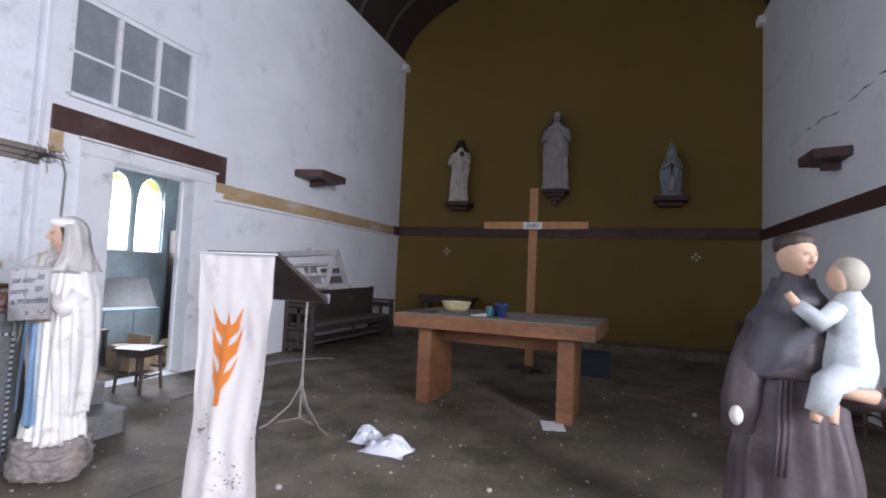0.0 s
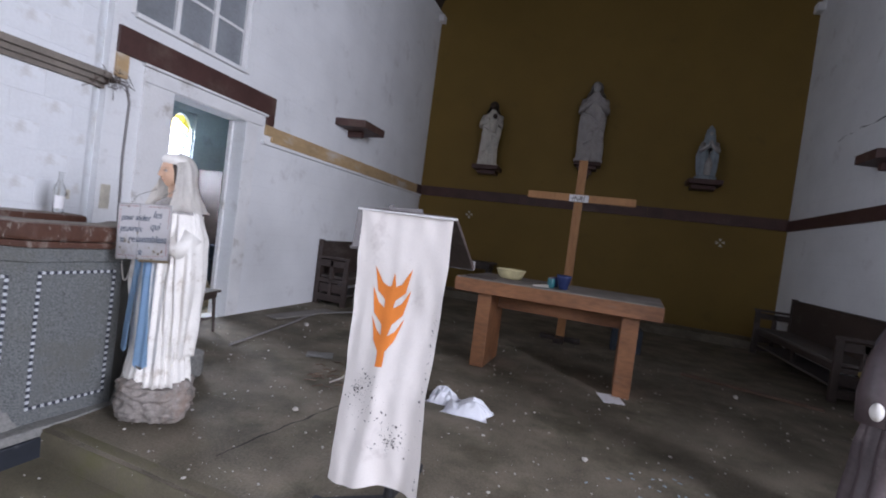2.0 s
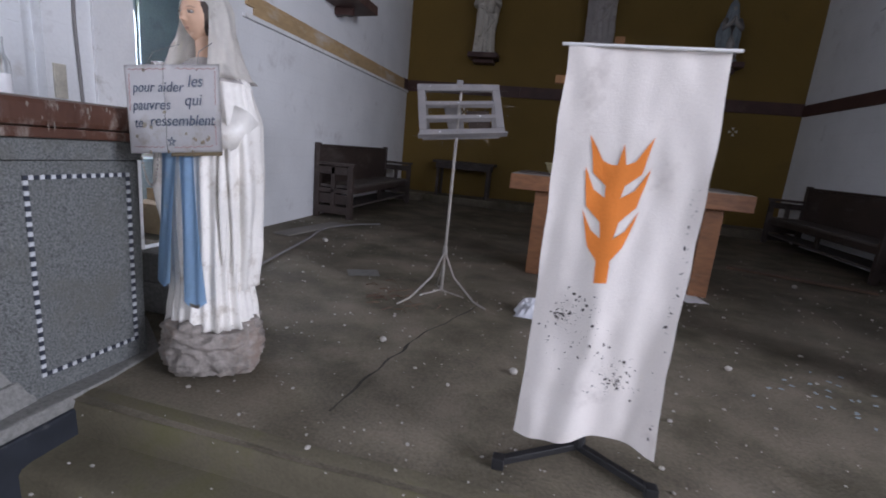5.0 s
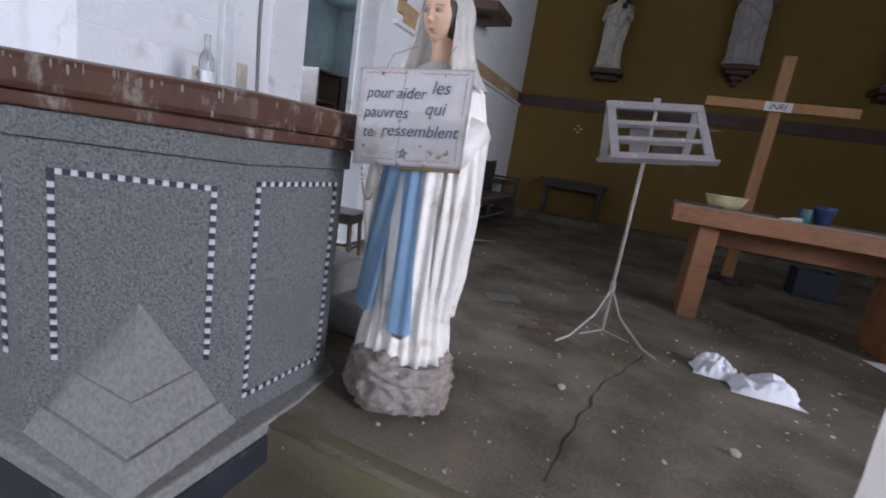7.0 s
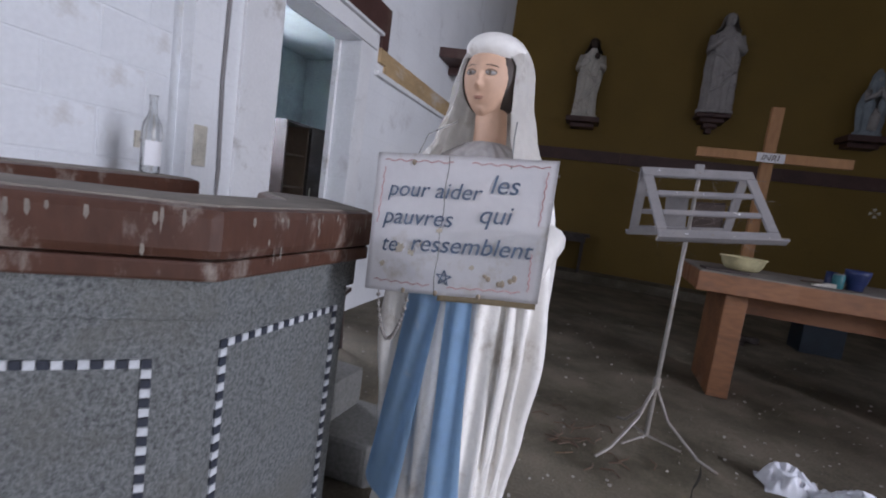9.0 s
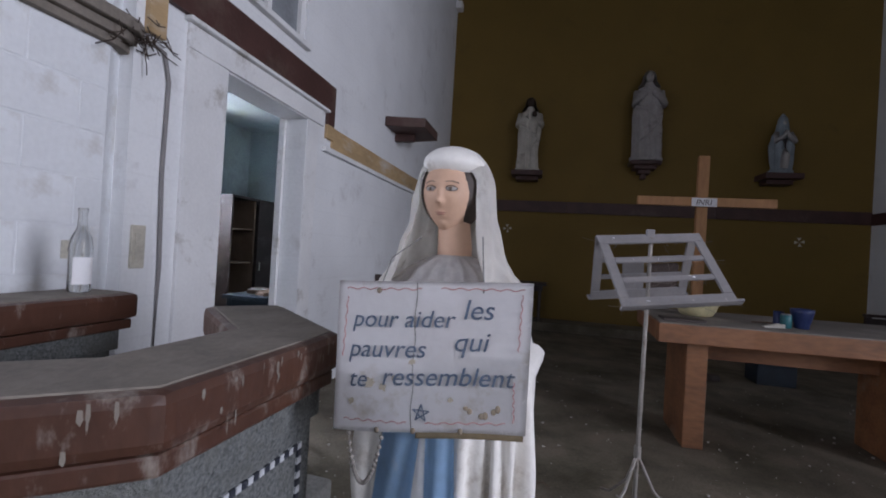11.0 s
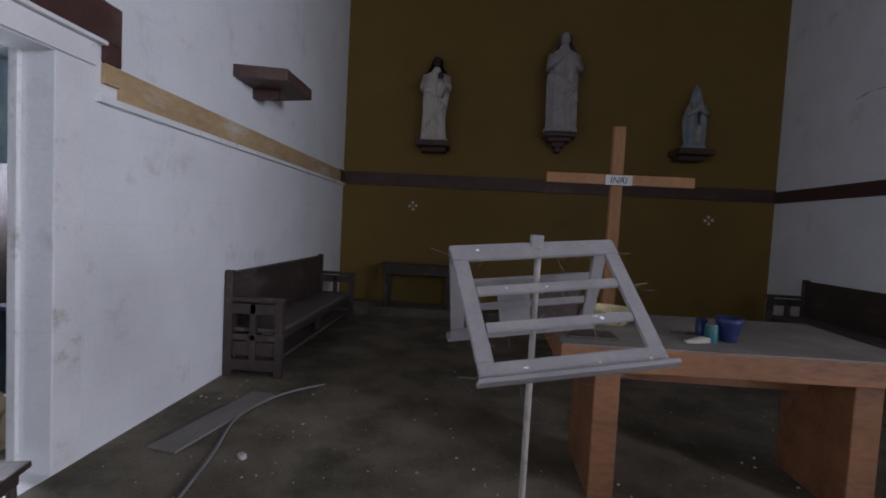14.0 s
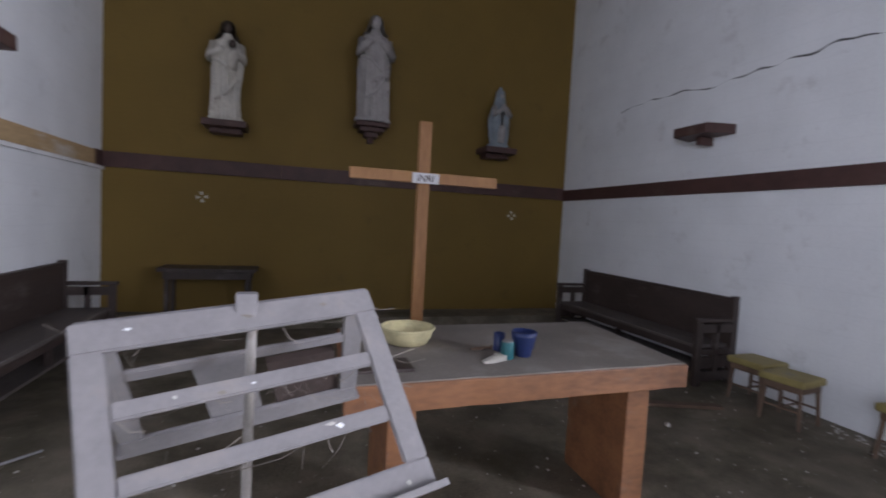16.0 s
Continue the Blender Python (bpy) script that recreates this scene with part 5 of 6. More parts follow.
for fx, fy in ((-1.40, 3.0), (-0.88, 3.02), (-1.10, 3.56)):
    leg = box((0, -0.014, 0.012), (math.hypot(fx + 1.115, fy - 3.2), 0.014, 0.04), 0.004, turn=Matrix.Translation((-1.115, 3.2, 0)) @ Matrix.Rotation(math.atan2(fy - 3.2, fx + 1.115), 4, "Z"))
    lg = part("leg", leg, BLACKMETAL, lectern)
    part("foot", box((fx - 0.022, fy - 0.022, 0.0), (fx + 0.022, fy + 0.022, 0.045), 0.006), BLACKMETAL, lg)


# ---- double-sided music stand ----
stand = thing("music_stand", (-2.0, 4.72, 0.0), "double-sided grey painted slatted music stand, cobwebbed", "music stand")
TL, TR, BR, BL = Vector((-2.30, 4.65, 1.51)), Vector((-1.765, 4.785, 1.555)), Vector((-1.655, 4.515, 1.215)), Vector((-2.185, 4.41, 1.155))


def desk_panel(a, b_, c, d, name):
    """A slatted frame between the corners a, b_ (top) and c, d (bottom)."""
    def at(u, v):
        return a.lerp(b_, u).lerp(d.lerp(c, u), v)
    nrm = (b_ - a).cross(d - a).normalized()
    pn = part(name, bmesh.new(), PALEPAINT, stand)

    def bar(u0, u1, v0, v1, nm):
        b = bmesh.new()
        lo = [b.verts.new(at(u, v) - nrm * 0.006) for u, v in ((u0, v0), (u1, v0), (u1, v1), (u0, v1))]
        hi = [b.verts.new(at(u, v) + nrm * 0.006) for u, v in ((u0, v0), (u1, v0), (u1, v1), (u0, v1))]
        b.faces.new(lo[::-1])
        b.faces.new(hi)
        for i in range(4):
            b.faces.new((lo[i], lo[(i + 1) % 4], hi[(i + 1) % 4], hi[i]))
        bmesh.ops.recalc_face_normals(b, faces=b.faces)
        bmesh.ops.bevel(b, geom=b.edges[:], offset=0.003, segments=2, affect="EDGES")
        part(nm, b, PALEPAINT, pn)
    bar(0, 1, 0, 0.13, "top_rail")
    bar(0, 1, 0.86, 1.0, "bottom_rail")
    bar(0, 0.09, 0.13, 0.86, "stile")
    bar(0.91, 1, 0.13, 0.86, "stile")
    bar(0.09, 0.91, 0.335, 0.405, "slat")
    bar(0.09, 0.91, 0.60, 0.67, "slat")
    b = bmesh.new()
    lo = [at(-0.02, 1.0) + nrm * k for k in (-0.006, 0.03)] + [at(1.02, 1.0) + nrm * k for k in (0.03, -0.006)]
    up = (a - d).normalized() * 0.012
    vs = [b.verts.new(p) for p in lo] + [b.verts.new(p + up) for p in lo]
    for q in ((3, 2, 1, 0), (4, 5, 6, 7), (0, 1, 5, 4), (1, 2, 6, 5), (2, 3, 7, 6), (3, 0, 4, 7)):
        b.faces.new([vs[i] for i in q])
    bmesh.ops.recalc_face_normals(b, faces=b.faces)
    part("ledge", b, PALEPAINT, pn, "narrow music ledge")
    return pn


desk_panel(TR, TL, BL, BR, "desk")
NF = (TL - TR).cross(BR - TR).normalized()
NF = NF if NF.y < 0 else -NF
frg = random.Random(8)
for k in range(12):
    u, v = frg.uniform(0.03, 0.95), frg.choice((0.05, 0.37, 0.635, 0.93)) + frg.uniform(-0.02, 0.02)
    c = TL.lerp(TR, u).lerp(BL.lerp(BR, u), v) + NF * 0.0068
    ex, ez = (TR - TL).normalized() * frg.uniform(0.004, 0.014), (BL - TL).normalized() * frg.uniform(0.002, 0.006)
    fl = bmesh.new()
    fl.faces.new([fl.verts.new(c + ex * a + ez * e) for a, e in ((-1, -0.4), (0.3, -1), (1, 0.2), (0.1, 1))])
    part("plaster_fleck", fl, (TRIM, RUBBLE, DUST)[k % 3], stand, "pale fleck of fallen paint")
back = Vector((-0.10, 0.48, 0.0))
desk_panel(TL + Vector((0, 0.02, 0)), TR + Vector((0, 0.02, 0)), BR + back, BL + back, "rear_desk")
RA, RB, RC, RD = TL + Vector((0, 0.02, 0)), TR + Vector((0, 0.02, 0)), BR + back, BL + back
RN = (RB - RA).cross(RD - RA).normalized()
RN = RN if RN.z > 0 else -RN


def on_rear(u0, u1, v0, v1, lift, thick, material, name, label, category):
    """A flat thing lying on the rear desk."""
    b = bmesh.new()
    q = [RA.lerp(RB, u).lerp(RD.lerp(RC, u), v) for u, v in ((u0, v0), (u1, v0), (u1 + 0.04, v1), (u0 + 0.05, v1))]
    lo_ = [b.verts.new(p + RN * lift) for p in q]
    hi_ = [b.verts.new(p + RN * (lift + thick)) for p in q]
    b.faces.new(lo_[::-1])
    b.faces.new(hi_)
    for i in range(4):
        b.faces.new((lo_[i], lo_[(i + 1) % 4], hi_[(i + 1) % 4], hi_[i]))
    bmesh.ops.recalc_face_normals(b, faces=b.faces)
    solo(name, b, material, label, category)


on_rear(0.30, 0.52, 0.42, 0.97, 0.008, 0.002, PALEPAINT, "music_sheet", "grey dusty sheet of paper on the rear desk", "paper")
on_rear(0.58, 0.88, 0.50, 0.97, 0.008, 0.02, DARKWOOD, "hymn_book", "dark bound book lying on the rear desk", "book")
hubp = Vector((-2.02, 4.73, 0.08))
top = Vector((-2.01, 4.735, 1.52))
part("pole", rod(hubp, top, 0.012, 0.010, 12), RUSTY, stand, "weathered steel pole")
part("collar", rod(hubp.lerp(top, 0.19), hubp.lerp(top, 0.23), 0.019, 0.019, 12), RUSTY, stand)
part("clip", box((-2.04, 4.70, 1.505), (-2.00, 4.73, 1.56), 0.004), PALEPAINT, stand, "white metal clip at the top rail")
for fx, fy in ((-2.28, 4.48), (-1.67, 4.655), (-2.14, 5.06)):
    f = Vector((fx, fy, 0.006))
    lg = part("leg", pipe([hubp.lerp(top, 0.20), hubp.lerp(top, 0.12).lerp(f, 0.25), hubp.lerp(f, 0.72) + Vector((0, 0, 0.015)), f], 0.008, 8), RUSTY, stand)
    part("brace", pipe([hubp, hubp.lerp(f, 0.5) + Vector((0, 0, 0.012))], 0.006, 6), RUSTY, lg)
wb = bmesh.new()
for k in range(150):
    c = rg.uniform(0, 1), rg.choice((0.07, 0.37, 0.63, 0.92)) + rg.uniform(-0.03, 0.03)
    p = TL.lerp(TR, c[0]).lerp(BL.lerp(BR, c[0]), c[1])
    q = p + Vector((rg.gauss(0, 0.05), abs(rg.gauss(0.05, 0.04)), rg.gauss(-0.03, 0.03)))
    m = (p + q) / 2 + Vector((0, 0, -0.012))
    pipe([p, m, q], rg.choice((0.0003, 0.0004, 0.0009)), 3, wb)
part("cobweb", wb, DUST, stand, "dusty cobweb strands")


# ---- altar ----
altar = thing("altar_table", (-0.6, 6.4, 0.0), "heavy brown wooden altar table with a dusty top", "altar")
OUT = [(-1.69, 5.80), (0.36, 5.84), (0.46, 7.0), (-1.62, 6.97)]
rag = []
for (ax, ay), (bx, by) in zip(OUT, OUT[1:] + OUT[:1]):
    n = 16
    rag += [(ax + (bx - ax) * i / n + 0.008 * noise.noise((i * 1.1, ax, 0)), ay + (by - ay) * i / n + 0.012 * noise.noise((i * 1.3, ay, 3))) for i in range(n)]
part("top", prism(rag, 0.805, 0.944, bevel=0.008), ALTAR, altar, "thick rough-edged top slab")
part("dust_layer", prism(offset_poly(rag, -0.012), 0.943, 0.951), ALTAR_TOP, altar, "grey dust on the top")
for x0, x1 in ((-1.455, -1.305), (0.01, 0.17)):
    lg = bmesh.new()
    prism([(x0, 5.93), (x1, 5.93), (x1 + 0.02, 6.56), (x0 + 0.02, 6.56)], 0.0, 0.802, lg, 0.008)
    part("leg", lg, ALTAR, altar, "broad plank leg")
part("apron", box((-1.40, 6.30, 0.62), (0.10, 6.36, 0.80), 0.006), ALTAR, altar)

# things on the altar
bk = thing("woven_basket", (-1.23, 6.50, 0.951), "shallow cream woven oval basket on the altar", "basket")
part("bowl", smooth(lathe([(0.10, 0.0), (0.125, 0.01), (0.15, 0.05), (0.165, 0.10), (0.170, 0.105), (0.158, 0.10), (0.14, 0.05), (0.11, 0.018), (0.0, 0.016)], 40, (-1.23, 6.50, 0.951), ripple=lambda a, z: 1 + 0.012 * math.sin(24 * a) * (1 if int(z * 70) % 2 else -1))), CREAM, bk)
part("rolled_rim", pipe([(-1.23 + 0.168 * math.cos(a), 6.50 + 0.168 * math.sin(a), 1.056) for a in (math.tau * i / 40 for i in range(41))], 0.008), CREAM, bk)
cup = thing("blue_cup", (-0.60, 6.14, 0.951), "cobalt blue plastic cup lantern on the altar", "cup")
part("body", smooth(lathe([(0.045, 0.0), (0.05, 0.01), (0.05, 0.03), (0.062, 0.06), (0.075, 0.12), (0.078, 0.15), (0.07, 0.15), (0.06, 0.07), (0.0, 0.05)], 26, (-0.60, 6.14, 0.951))), COBALT, cup)
can = thing("teal_can", (-0.725, 6.10, 0.951), "small teal tin can on the altar", "can")
part("body", smooth(lathe([(0.036, 0.0), (0.038, 0.005), (0.038, 0.095), (0.036, 0.10), (0.03, 0.10)], 22, (-0.725, 6.10, 0.951))), TEAL, can)
part("lid", lathe([(0.034, 0.0), (0.034, 0.006), (0.028, 0.008)], 22, (-0.725, 6.10, 1.051)), PALEPAINT, can, "grey metal lid")
can2 = thing("blue_votive_light", (-0.70, 6.27, 0.951), "dark blue votive candle glass on the altar", "candle")
part("body", smooth(lathe([(0.034, 0.0), (0.036, 0.005), (0.036, 0.11), (0.032, 0.11), (0.030, 0.09)], 22, (-0.70, 6.27, 0.951))), COBALT, can2)
dish = bmesh.new()
for k in range(5):
    box((-0.90 + 0.025 * k, 6.02 + 0.012 * k, 0.951), (-0.84 + 0.03 * k, 6.06 + 0.012 * k, 0.965 + 0.004 * k), 0.004, dish, wobble=0.006)
solo("broken_plaster_pieces", dish, PLASTER_PALE, "broken cream plaster pieces on the altar", "debris")
tw = bmesh.new()
for k in range(6):
    x, y = -0.88 + 0.04 * k, 6.30 + 0.03 * math.sin(k)
    pipe([(x, y, 0.957), (x + 0.08, y - 0.03, 0.963), (x + 0.13, y + 0.03, 0.957)], 0.006, 6, tw)
solo("dry_twigs", tw, MIDWOOD, "brown dry twigs on the altar", "twigs")
solo("open_book", box((-1.62, 5.95, 0.951), (-1.32, 6.15, 0.968), 0.005, turn=None), DARKWOOD, "flat dark book on the altar corner", "book")


# ---- cross ----
cross = thing("wooden_cross", (-0.68, 8.34, 0.0), "tall varnished pine standing cross with white title plaque", "cross")
part("post", box((-0.74, 8.30, 0.03), (-0.615, 8.37, 2.745), 0.006), CROSS, cross)
part("arm", box((-1.435, 8.26, 2.115), (-0.745, 8.32, 2.225), 0.006), CROSS, cross)
part("arm", box((-0.61, 8.26, 2.115), (0.125, 8.32, 2.225), 0.006), CROSS, cross)
ft = bmesh.new()
box((-0.98, 8.27, 0.0), (-0.38, 8.40, 0.07), 0.008, ft)
box((-0.75, 8.02, 0.0), (-0.61, 8.27, 0.07), 0.008, ft)
box((-0.75, 8.40, 0.0), (-0.61, 8.66, 0.07), 0.008, ft)
part("foot", ft, DARKWOOD, cross, "dark wooden cross foot")
part("plaque", box((-0.815, 8.235, 2.11), (-0.535, 8.256, 2.215), 0.004), PAPER, cross, "white title plaque")
tx = letters("INRI", 0.095)
bmesh.ops.transform(tx, matrix=Matrix.Translation((-0.775, 8.2335, 2.13)) @ Matrix.Rotation(radians(90), 4, "X"), verts=tx.verts)
part("lettering", tx, BAND, cross, "dark brown letters")

# small painted crosses on the back wall
for x in (-3.29, 1.97):
    b = bmesh.new()
    for k in range(4):
        a = k * math.pi / 2 + 0.1
        prism([(x + 0.018 * math.cos(a), 1.925 + 0.018 * math.sin(a)), (x + 0.085 * math.cos(a - 0.38), 1.925 + 0.085 * math.sin(a - 0.38)), (x + 0.085 * math.cos(a + 0.38), 1.925 + 0.085 * math.sin(a + 0.38))], YB - 0.008, YB - 0.001, b, axis="y")
    solo("consecration_cross", b, PLASTER_PALE, "small cream painted consecration cross on the mustard wall", "wall cross", "consecration crosses")


# ---- wall shelves ----
def wall_shelf(x, sgn, y0, y1, z, label):
    d = 0.50 if sgn > 0 else -0.36
    b = bmesh.new()
    prism([(x, y0), (x + d, y0 + 0.10), (x + d, y1 - 0.10), (x, y1)] if sgn > 0 else [(x, y1), (x + d, y1 - 0.10), (x + d, y0 + 0.10), (x, y0)], z, z + 0.12, b, 0.01)
    s = solo("wall_shelf", b, BAND, label, "shelf", "shelves on the side walls")
    br = bmesh.new()
    box((min(x, x + d * 0.55), (y0 + y1) / 2 - 0.04, z - 0.10), (max(x, x + d * 0.55), (y0 + y1) / 2 + 0.04, z - 0.001), 0.01, br)
    part("bracket", br, BAND, s)


wall_shelf(XL, 1, 7.60, 8.50, 2.92, "dark brown wooden wall shelf, empty")
wall_shelf(XR, -1, 7.95, 8.65, 2.97, "dark brown wooden wall shelf, empty, over a bench")


# ---- benches ----
def bench(name, x_wall, sgn, y0, y1, label):
    """A choir bench against a side wall; sgn: the side its seat looks to."""
    def X(d):
        return x_wall + sgn * d

    def bx(d0, d1, ya, yb, z0, z1, bev=0.006, bm=None):
        return box((min(X(d0), X(d1)), ya, z0), (max(X(d0), X(d1)), yb, z1), bev, bm)
    t = thing(name, (X(0.3), (y0 + y1) / 2, 0.0), label, "bench", "choir benches")
    part("backrest", bx(0.02, 0.07, y0 + 0.05, y1 - 0.05, 0.25, 0.98), DARKWOOD, t)
    part("back_rail", bx(0.015, 0.085, y0 + 0.02, y1 - 0.02, 0.982, 1.02, 0.01), DARKWOOD, t)
    part("seat", bx(0.075, 0.55, y0 + 0.062, y1 - 0.062, 0.43, 0.47), SEATDUST, t, "dusty seat board")
    part("shelf", bx(0.075, 0.52, y0 + 0.062, y1 - 0.062, 0.14, 0.17), SEATDUST, t, "low board under the seat")
    part("seat_rail", bx(0.50, 0.53, y0 + 0.062, y1 - 0.062, 0.34, 0.428), DARKWOOD, t)
    ymid = (y0 + y1) / 2
    part("stretcher", bx(0.46, 0.50, ymid - 0.035, ymid + 0.035, 0.172, 0.428), DARKWOOD, t)
    for k, y in enumerate((y0, y1 - 0.06)):
        b = bmesh.new()
        for d0, d1, z0, z1 in ((0.01, 0.09, 0.0, 1.04), (0.52, 0.60, 0.0, 0.74), (0.27, 0.33, 0.16, 0.72), (0.09, 0.52, 0.06, 0.17), (0.09, 0.52, 0.36, 0.42), (0.09, 0.52, 0.62, 0.72), (0.09, 0.27, 0.20, 0.34), (0.33, 0.52, 0.20, 0.34)):
            thin = d0 in (0.09, 0.33) and z0 == 0.20
            bx(d0, d1, y + (0.02 if thin else 0), y + (0.045 if thin else 0.06), z0, z1, 0.006, b)
        e = part("end_panel", b, DARKWOOD, t, "pierced carved end panel")
        part("armrest", bx(0.085, 0.62, y - 0.01, y + 0.07, 0.742, 0.785, 0.012), DARKWOOD, e)
    return t


bench("choir_bench", XL, 1, 7.55, 10.35, "dark oak choir bench with pierced ends against the white wall")
bench("choir_bench", XR, -1, 7.70, 10.65, "long dark oak choir bench with pierced ends under a shelf")

# small table on the ledge at the back
tb = thing("side_table", (-3.1, 11.28, 0.15), "small dark wooden side table against the mustard wall", "table")
part("tabletop", box((-3.75, 11.02, 0.83), (-2.45, 11.54, 0.88), 0.008), DARKWOOD, tb)
part("apron", box((-3.68, 11.06, 0.72), (-2.52, 11.50, 0.828), 0.004), DARKWOOD, tb)
for x in (-3.66, -2.60):
    for y in (11.06, 11.44):
        part("leg", box((x, y, 0.15), (x + 0.06, y + 0.06, 0.72), 0.008), DARKWOOD, tb)


# ---- stools ----
def stool(name, x, y, h, w, cushion, label, turn=0.0, wood=None):
    wood = wood or MIDWOOD
    t = thing(name, (x, y, 0.0), label, "stool", "stools")
    m = Matrix.Translation((x, y, 0)) @ Matrix.Rotation(turn, 4, "Z")
    s = w / 2
    if cushion:
        b = box((-s, -s, h - 0.07), (s, s, h), 0.028, segments=4)
    else:
        b = box((-s, -s, h - 0.03), (s, s, h), 0.008)
    bmesh.ops.transform(b, matrix=m, verts=b.verts)
    part("seat", b, cushion or wood, t, "padded seat" if cushion else "flat wooden seat")
    top_z = h - 0.071 if cushion else h - 0.031
    a = box((-s + 0.03, -s + 0.03, top_z - 0.06), (s - 0.03, s - 0.03, top_z), 0.006)
    bmesh.ops.transform(a, matrix=m, verts=a.verts)
    part("seat_frame", a, wood, t)
    for sx in (-1, 1):
        for sy in (-1, 1):
            part("leg", rod(m @ Vector((sx * (s - 0.05), sy * (s - 0.05), top_z - 0.06)), m @ Vector((sx * (s - 0.03), sy * (s - 0.03), 0.0)), 0.019, 0.015, 10), wood, t)
    for sx in (-1, 1):
        part("stretcher", rod(m @ Vector((sx * (s - 0.04), -s + 0.05, 0.16)), m @ Vector((sx * (s - 0.04), s - 0.05, 0.16)), 0.011), wood, t)
    part("stretcher", rod(m @ Vector((-s + 0.05, 0, 0.16)), m @ Vector((s - 0.05, 0, 0.16)), 0.011), wood, t)
    return t


stool("padded_stool", 2.62, 6.75, 0.46, 0.40, OLIVE_SEAT, "low wooden stool with worn olive yellow vinyl seat", 0.15)
stool("padded_stool", 2.78, 7.22, 0.46, 0.40, OLIVE_SEAT, "wooden stool with olive yellow seat beside the bench", 0.05)
stool("padded_stool", 2.74, 5.85, 0.46, 0.40, OLIVE_SEAT, "wooden stool with olive yellow seat against the white wall", -0.2)
stool("wooden_stool", -4.22, 4.86, 0.46, 0.36, None, "dusty dark wooden stool standing in front of the doorway", 0.25, DARKWOOD)


# ---- loose things on the chancel floor ----
def crumpled(name, x, y, w, d, h, seed, material, label, category):
    """A heap of folded cloth."""
    b = bmesh.new()
    n = 36
    g = []
    for j in range(n + 1):
        row = []
        for i in range(n + 1):
            u, v = i / n * 2 - 1, j / n * 2 - 1
            r = max(abs(u), abs(v)) * 0.5 + math.hypot(u, v) * 0.5
            e = max(0.0, 1 - r ** 4)
            nz = noise.noise((u * 1.4 + seed, v * 1.4, 0)) * 0.5 + 0.1 + (0.30 - abs(noise.noise((u * 2.8, v * 2.4 + seed, 1)))) * 0.9
            z = h * e * (0.50 + 0.75 * nz) + 0.003
            k = 1 + 0.20 * noise.noise((u * 1.2, v * 1.2, seed))
            row.append(b.verts.new((x + u * w / 2 * k, y + v * d / 2 * k, max(0.003, z))))
        g.append(row)
    for r, s in zip(g, g[1:]):
        for i in range(n):
            b.faces.new((r[i], r[i + 1], s[i + 1], s[i]))
    return solo(name, smooth(b), material, label, category)


crumpled("white_cloth", -1.10, 4.62, 0.36, 0.26, 0.13, 2.0, LINEN, "crumpled folded white linen cloth on the dusty floor", "cloth")
crumpled("white_cloth", -1.33, 4.72, 0.26, 0.20, 0.12, 7.0, LINEN, "crumpled white linen cloth bunched beside another", "cloth")


def paper_sheet(x, y, z, w, d, turn, label, material=None):
    b = bmesh.new()
    n = 8
    m = Matrix.Translation((x, y, z)) @ Matrix.Rotation(turn, 4, "Z")
    g = [[b.verts.new(m @ Vector((w * (i / n - 0.5), d * (j / n - 0.5), 0.004 + 0.012 * abs(noise.noise((i * 0.4 + x * 3, j * 0.4, y)))))) for i in range(n + 1)] for j in range(n + 1)]
    for r, s in zip(g, g[1:]):
        for i in range(n):
            b.faces.new((r[i], r[i + 1], s[i + 1], s[i]))
    return solo("paper_sheet", smooth(b), material or PAPER, label, "paper", "loose sheets")


paper_sheet(0.0, 5.83, 0, 0.21, 0.29, 0.25, "white paper sheet on the floor at the altar leg")
paper_sheet(-2.79, 5.10, 0, 0.26, 0.20, 0.5, "flat grey cardboard piece on the dusty floor", BROACH)

cable = bmesh.new()
pts = [(-3.60, 4.75), (-3.68, 5.2), (-3.76, 5.66), (-3.84, 6.1), (-3.95, 6.55), (-3.93, 6.86), (-3.78, 7.21), (-3.5, 7.5)]
fine = []
for i in range(len(pts) - 1):
    p0, p1, p2, p3 = (Vector(pts[max(0, min(len(pts) - 1, i + k))]) for k in (-1, 0, 1, 2))
    for s in range(6):
        u = s / 6
        q = 0.5 * ((2 * p1) + (p2 - p0) * u + (2 * p0 - 5 * p1 + 4 * p2 - p3) * u * u + (3 * p1 - p0 - 3 * p2 + p3) * u ** 3)
        fine.append((q.x, q.y, 0.012))
pipe(fine, 0.011, 8, cable)
solo("floor_cable", cable, PALEPAINT, "thick pale cable snaking over the dusty floor", "cable")
plank = box((-0.11, -0.55, 0.0), (0.11, 0.55, 0.018), 0.004, turn=Matrix.Translation((-4.08, 6.60, 0.003)) @ Matrix.Rotation(-0.18, 4, "Z"))
solo("floor_plank", plank, mat("grey_weathered_plank", (0.24, 0.22, 0.20), 0.8, scale=4, grain=40, bump=0.2, stretch=(1, 0.3, 1)), "grey weathered plank lying on the floor", "plank")
plank = box((-0.05, -0.7, 0.0), (0.05, 0.7, 0.03), 0.004, turn=Matrix.Translation((1.55, 7.35, 0.003)) @ Matrix.Rotation(1.25, 4, "Z"))
solo("floor_plank", plank, MIDWOOD, "narrow brown batten lying on the floor", "plank")
crate = thing("dark_crate", (0.26, 8.5, 0.0), "dark open wooden crate on the floor behind the altar", "crate")
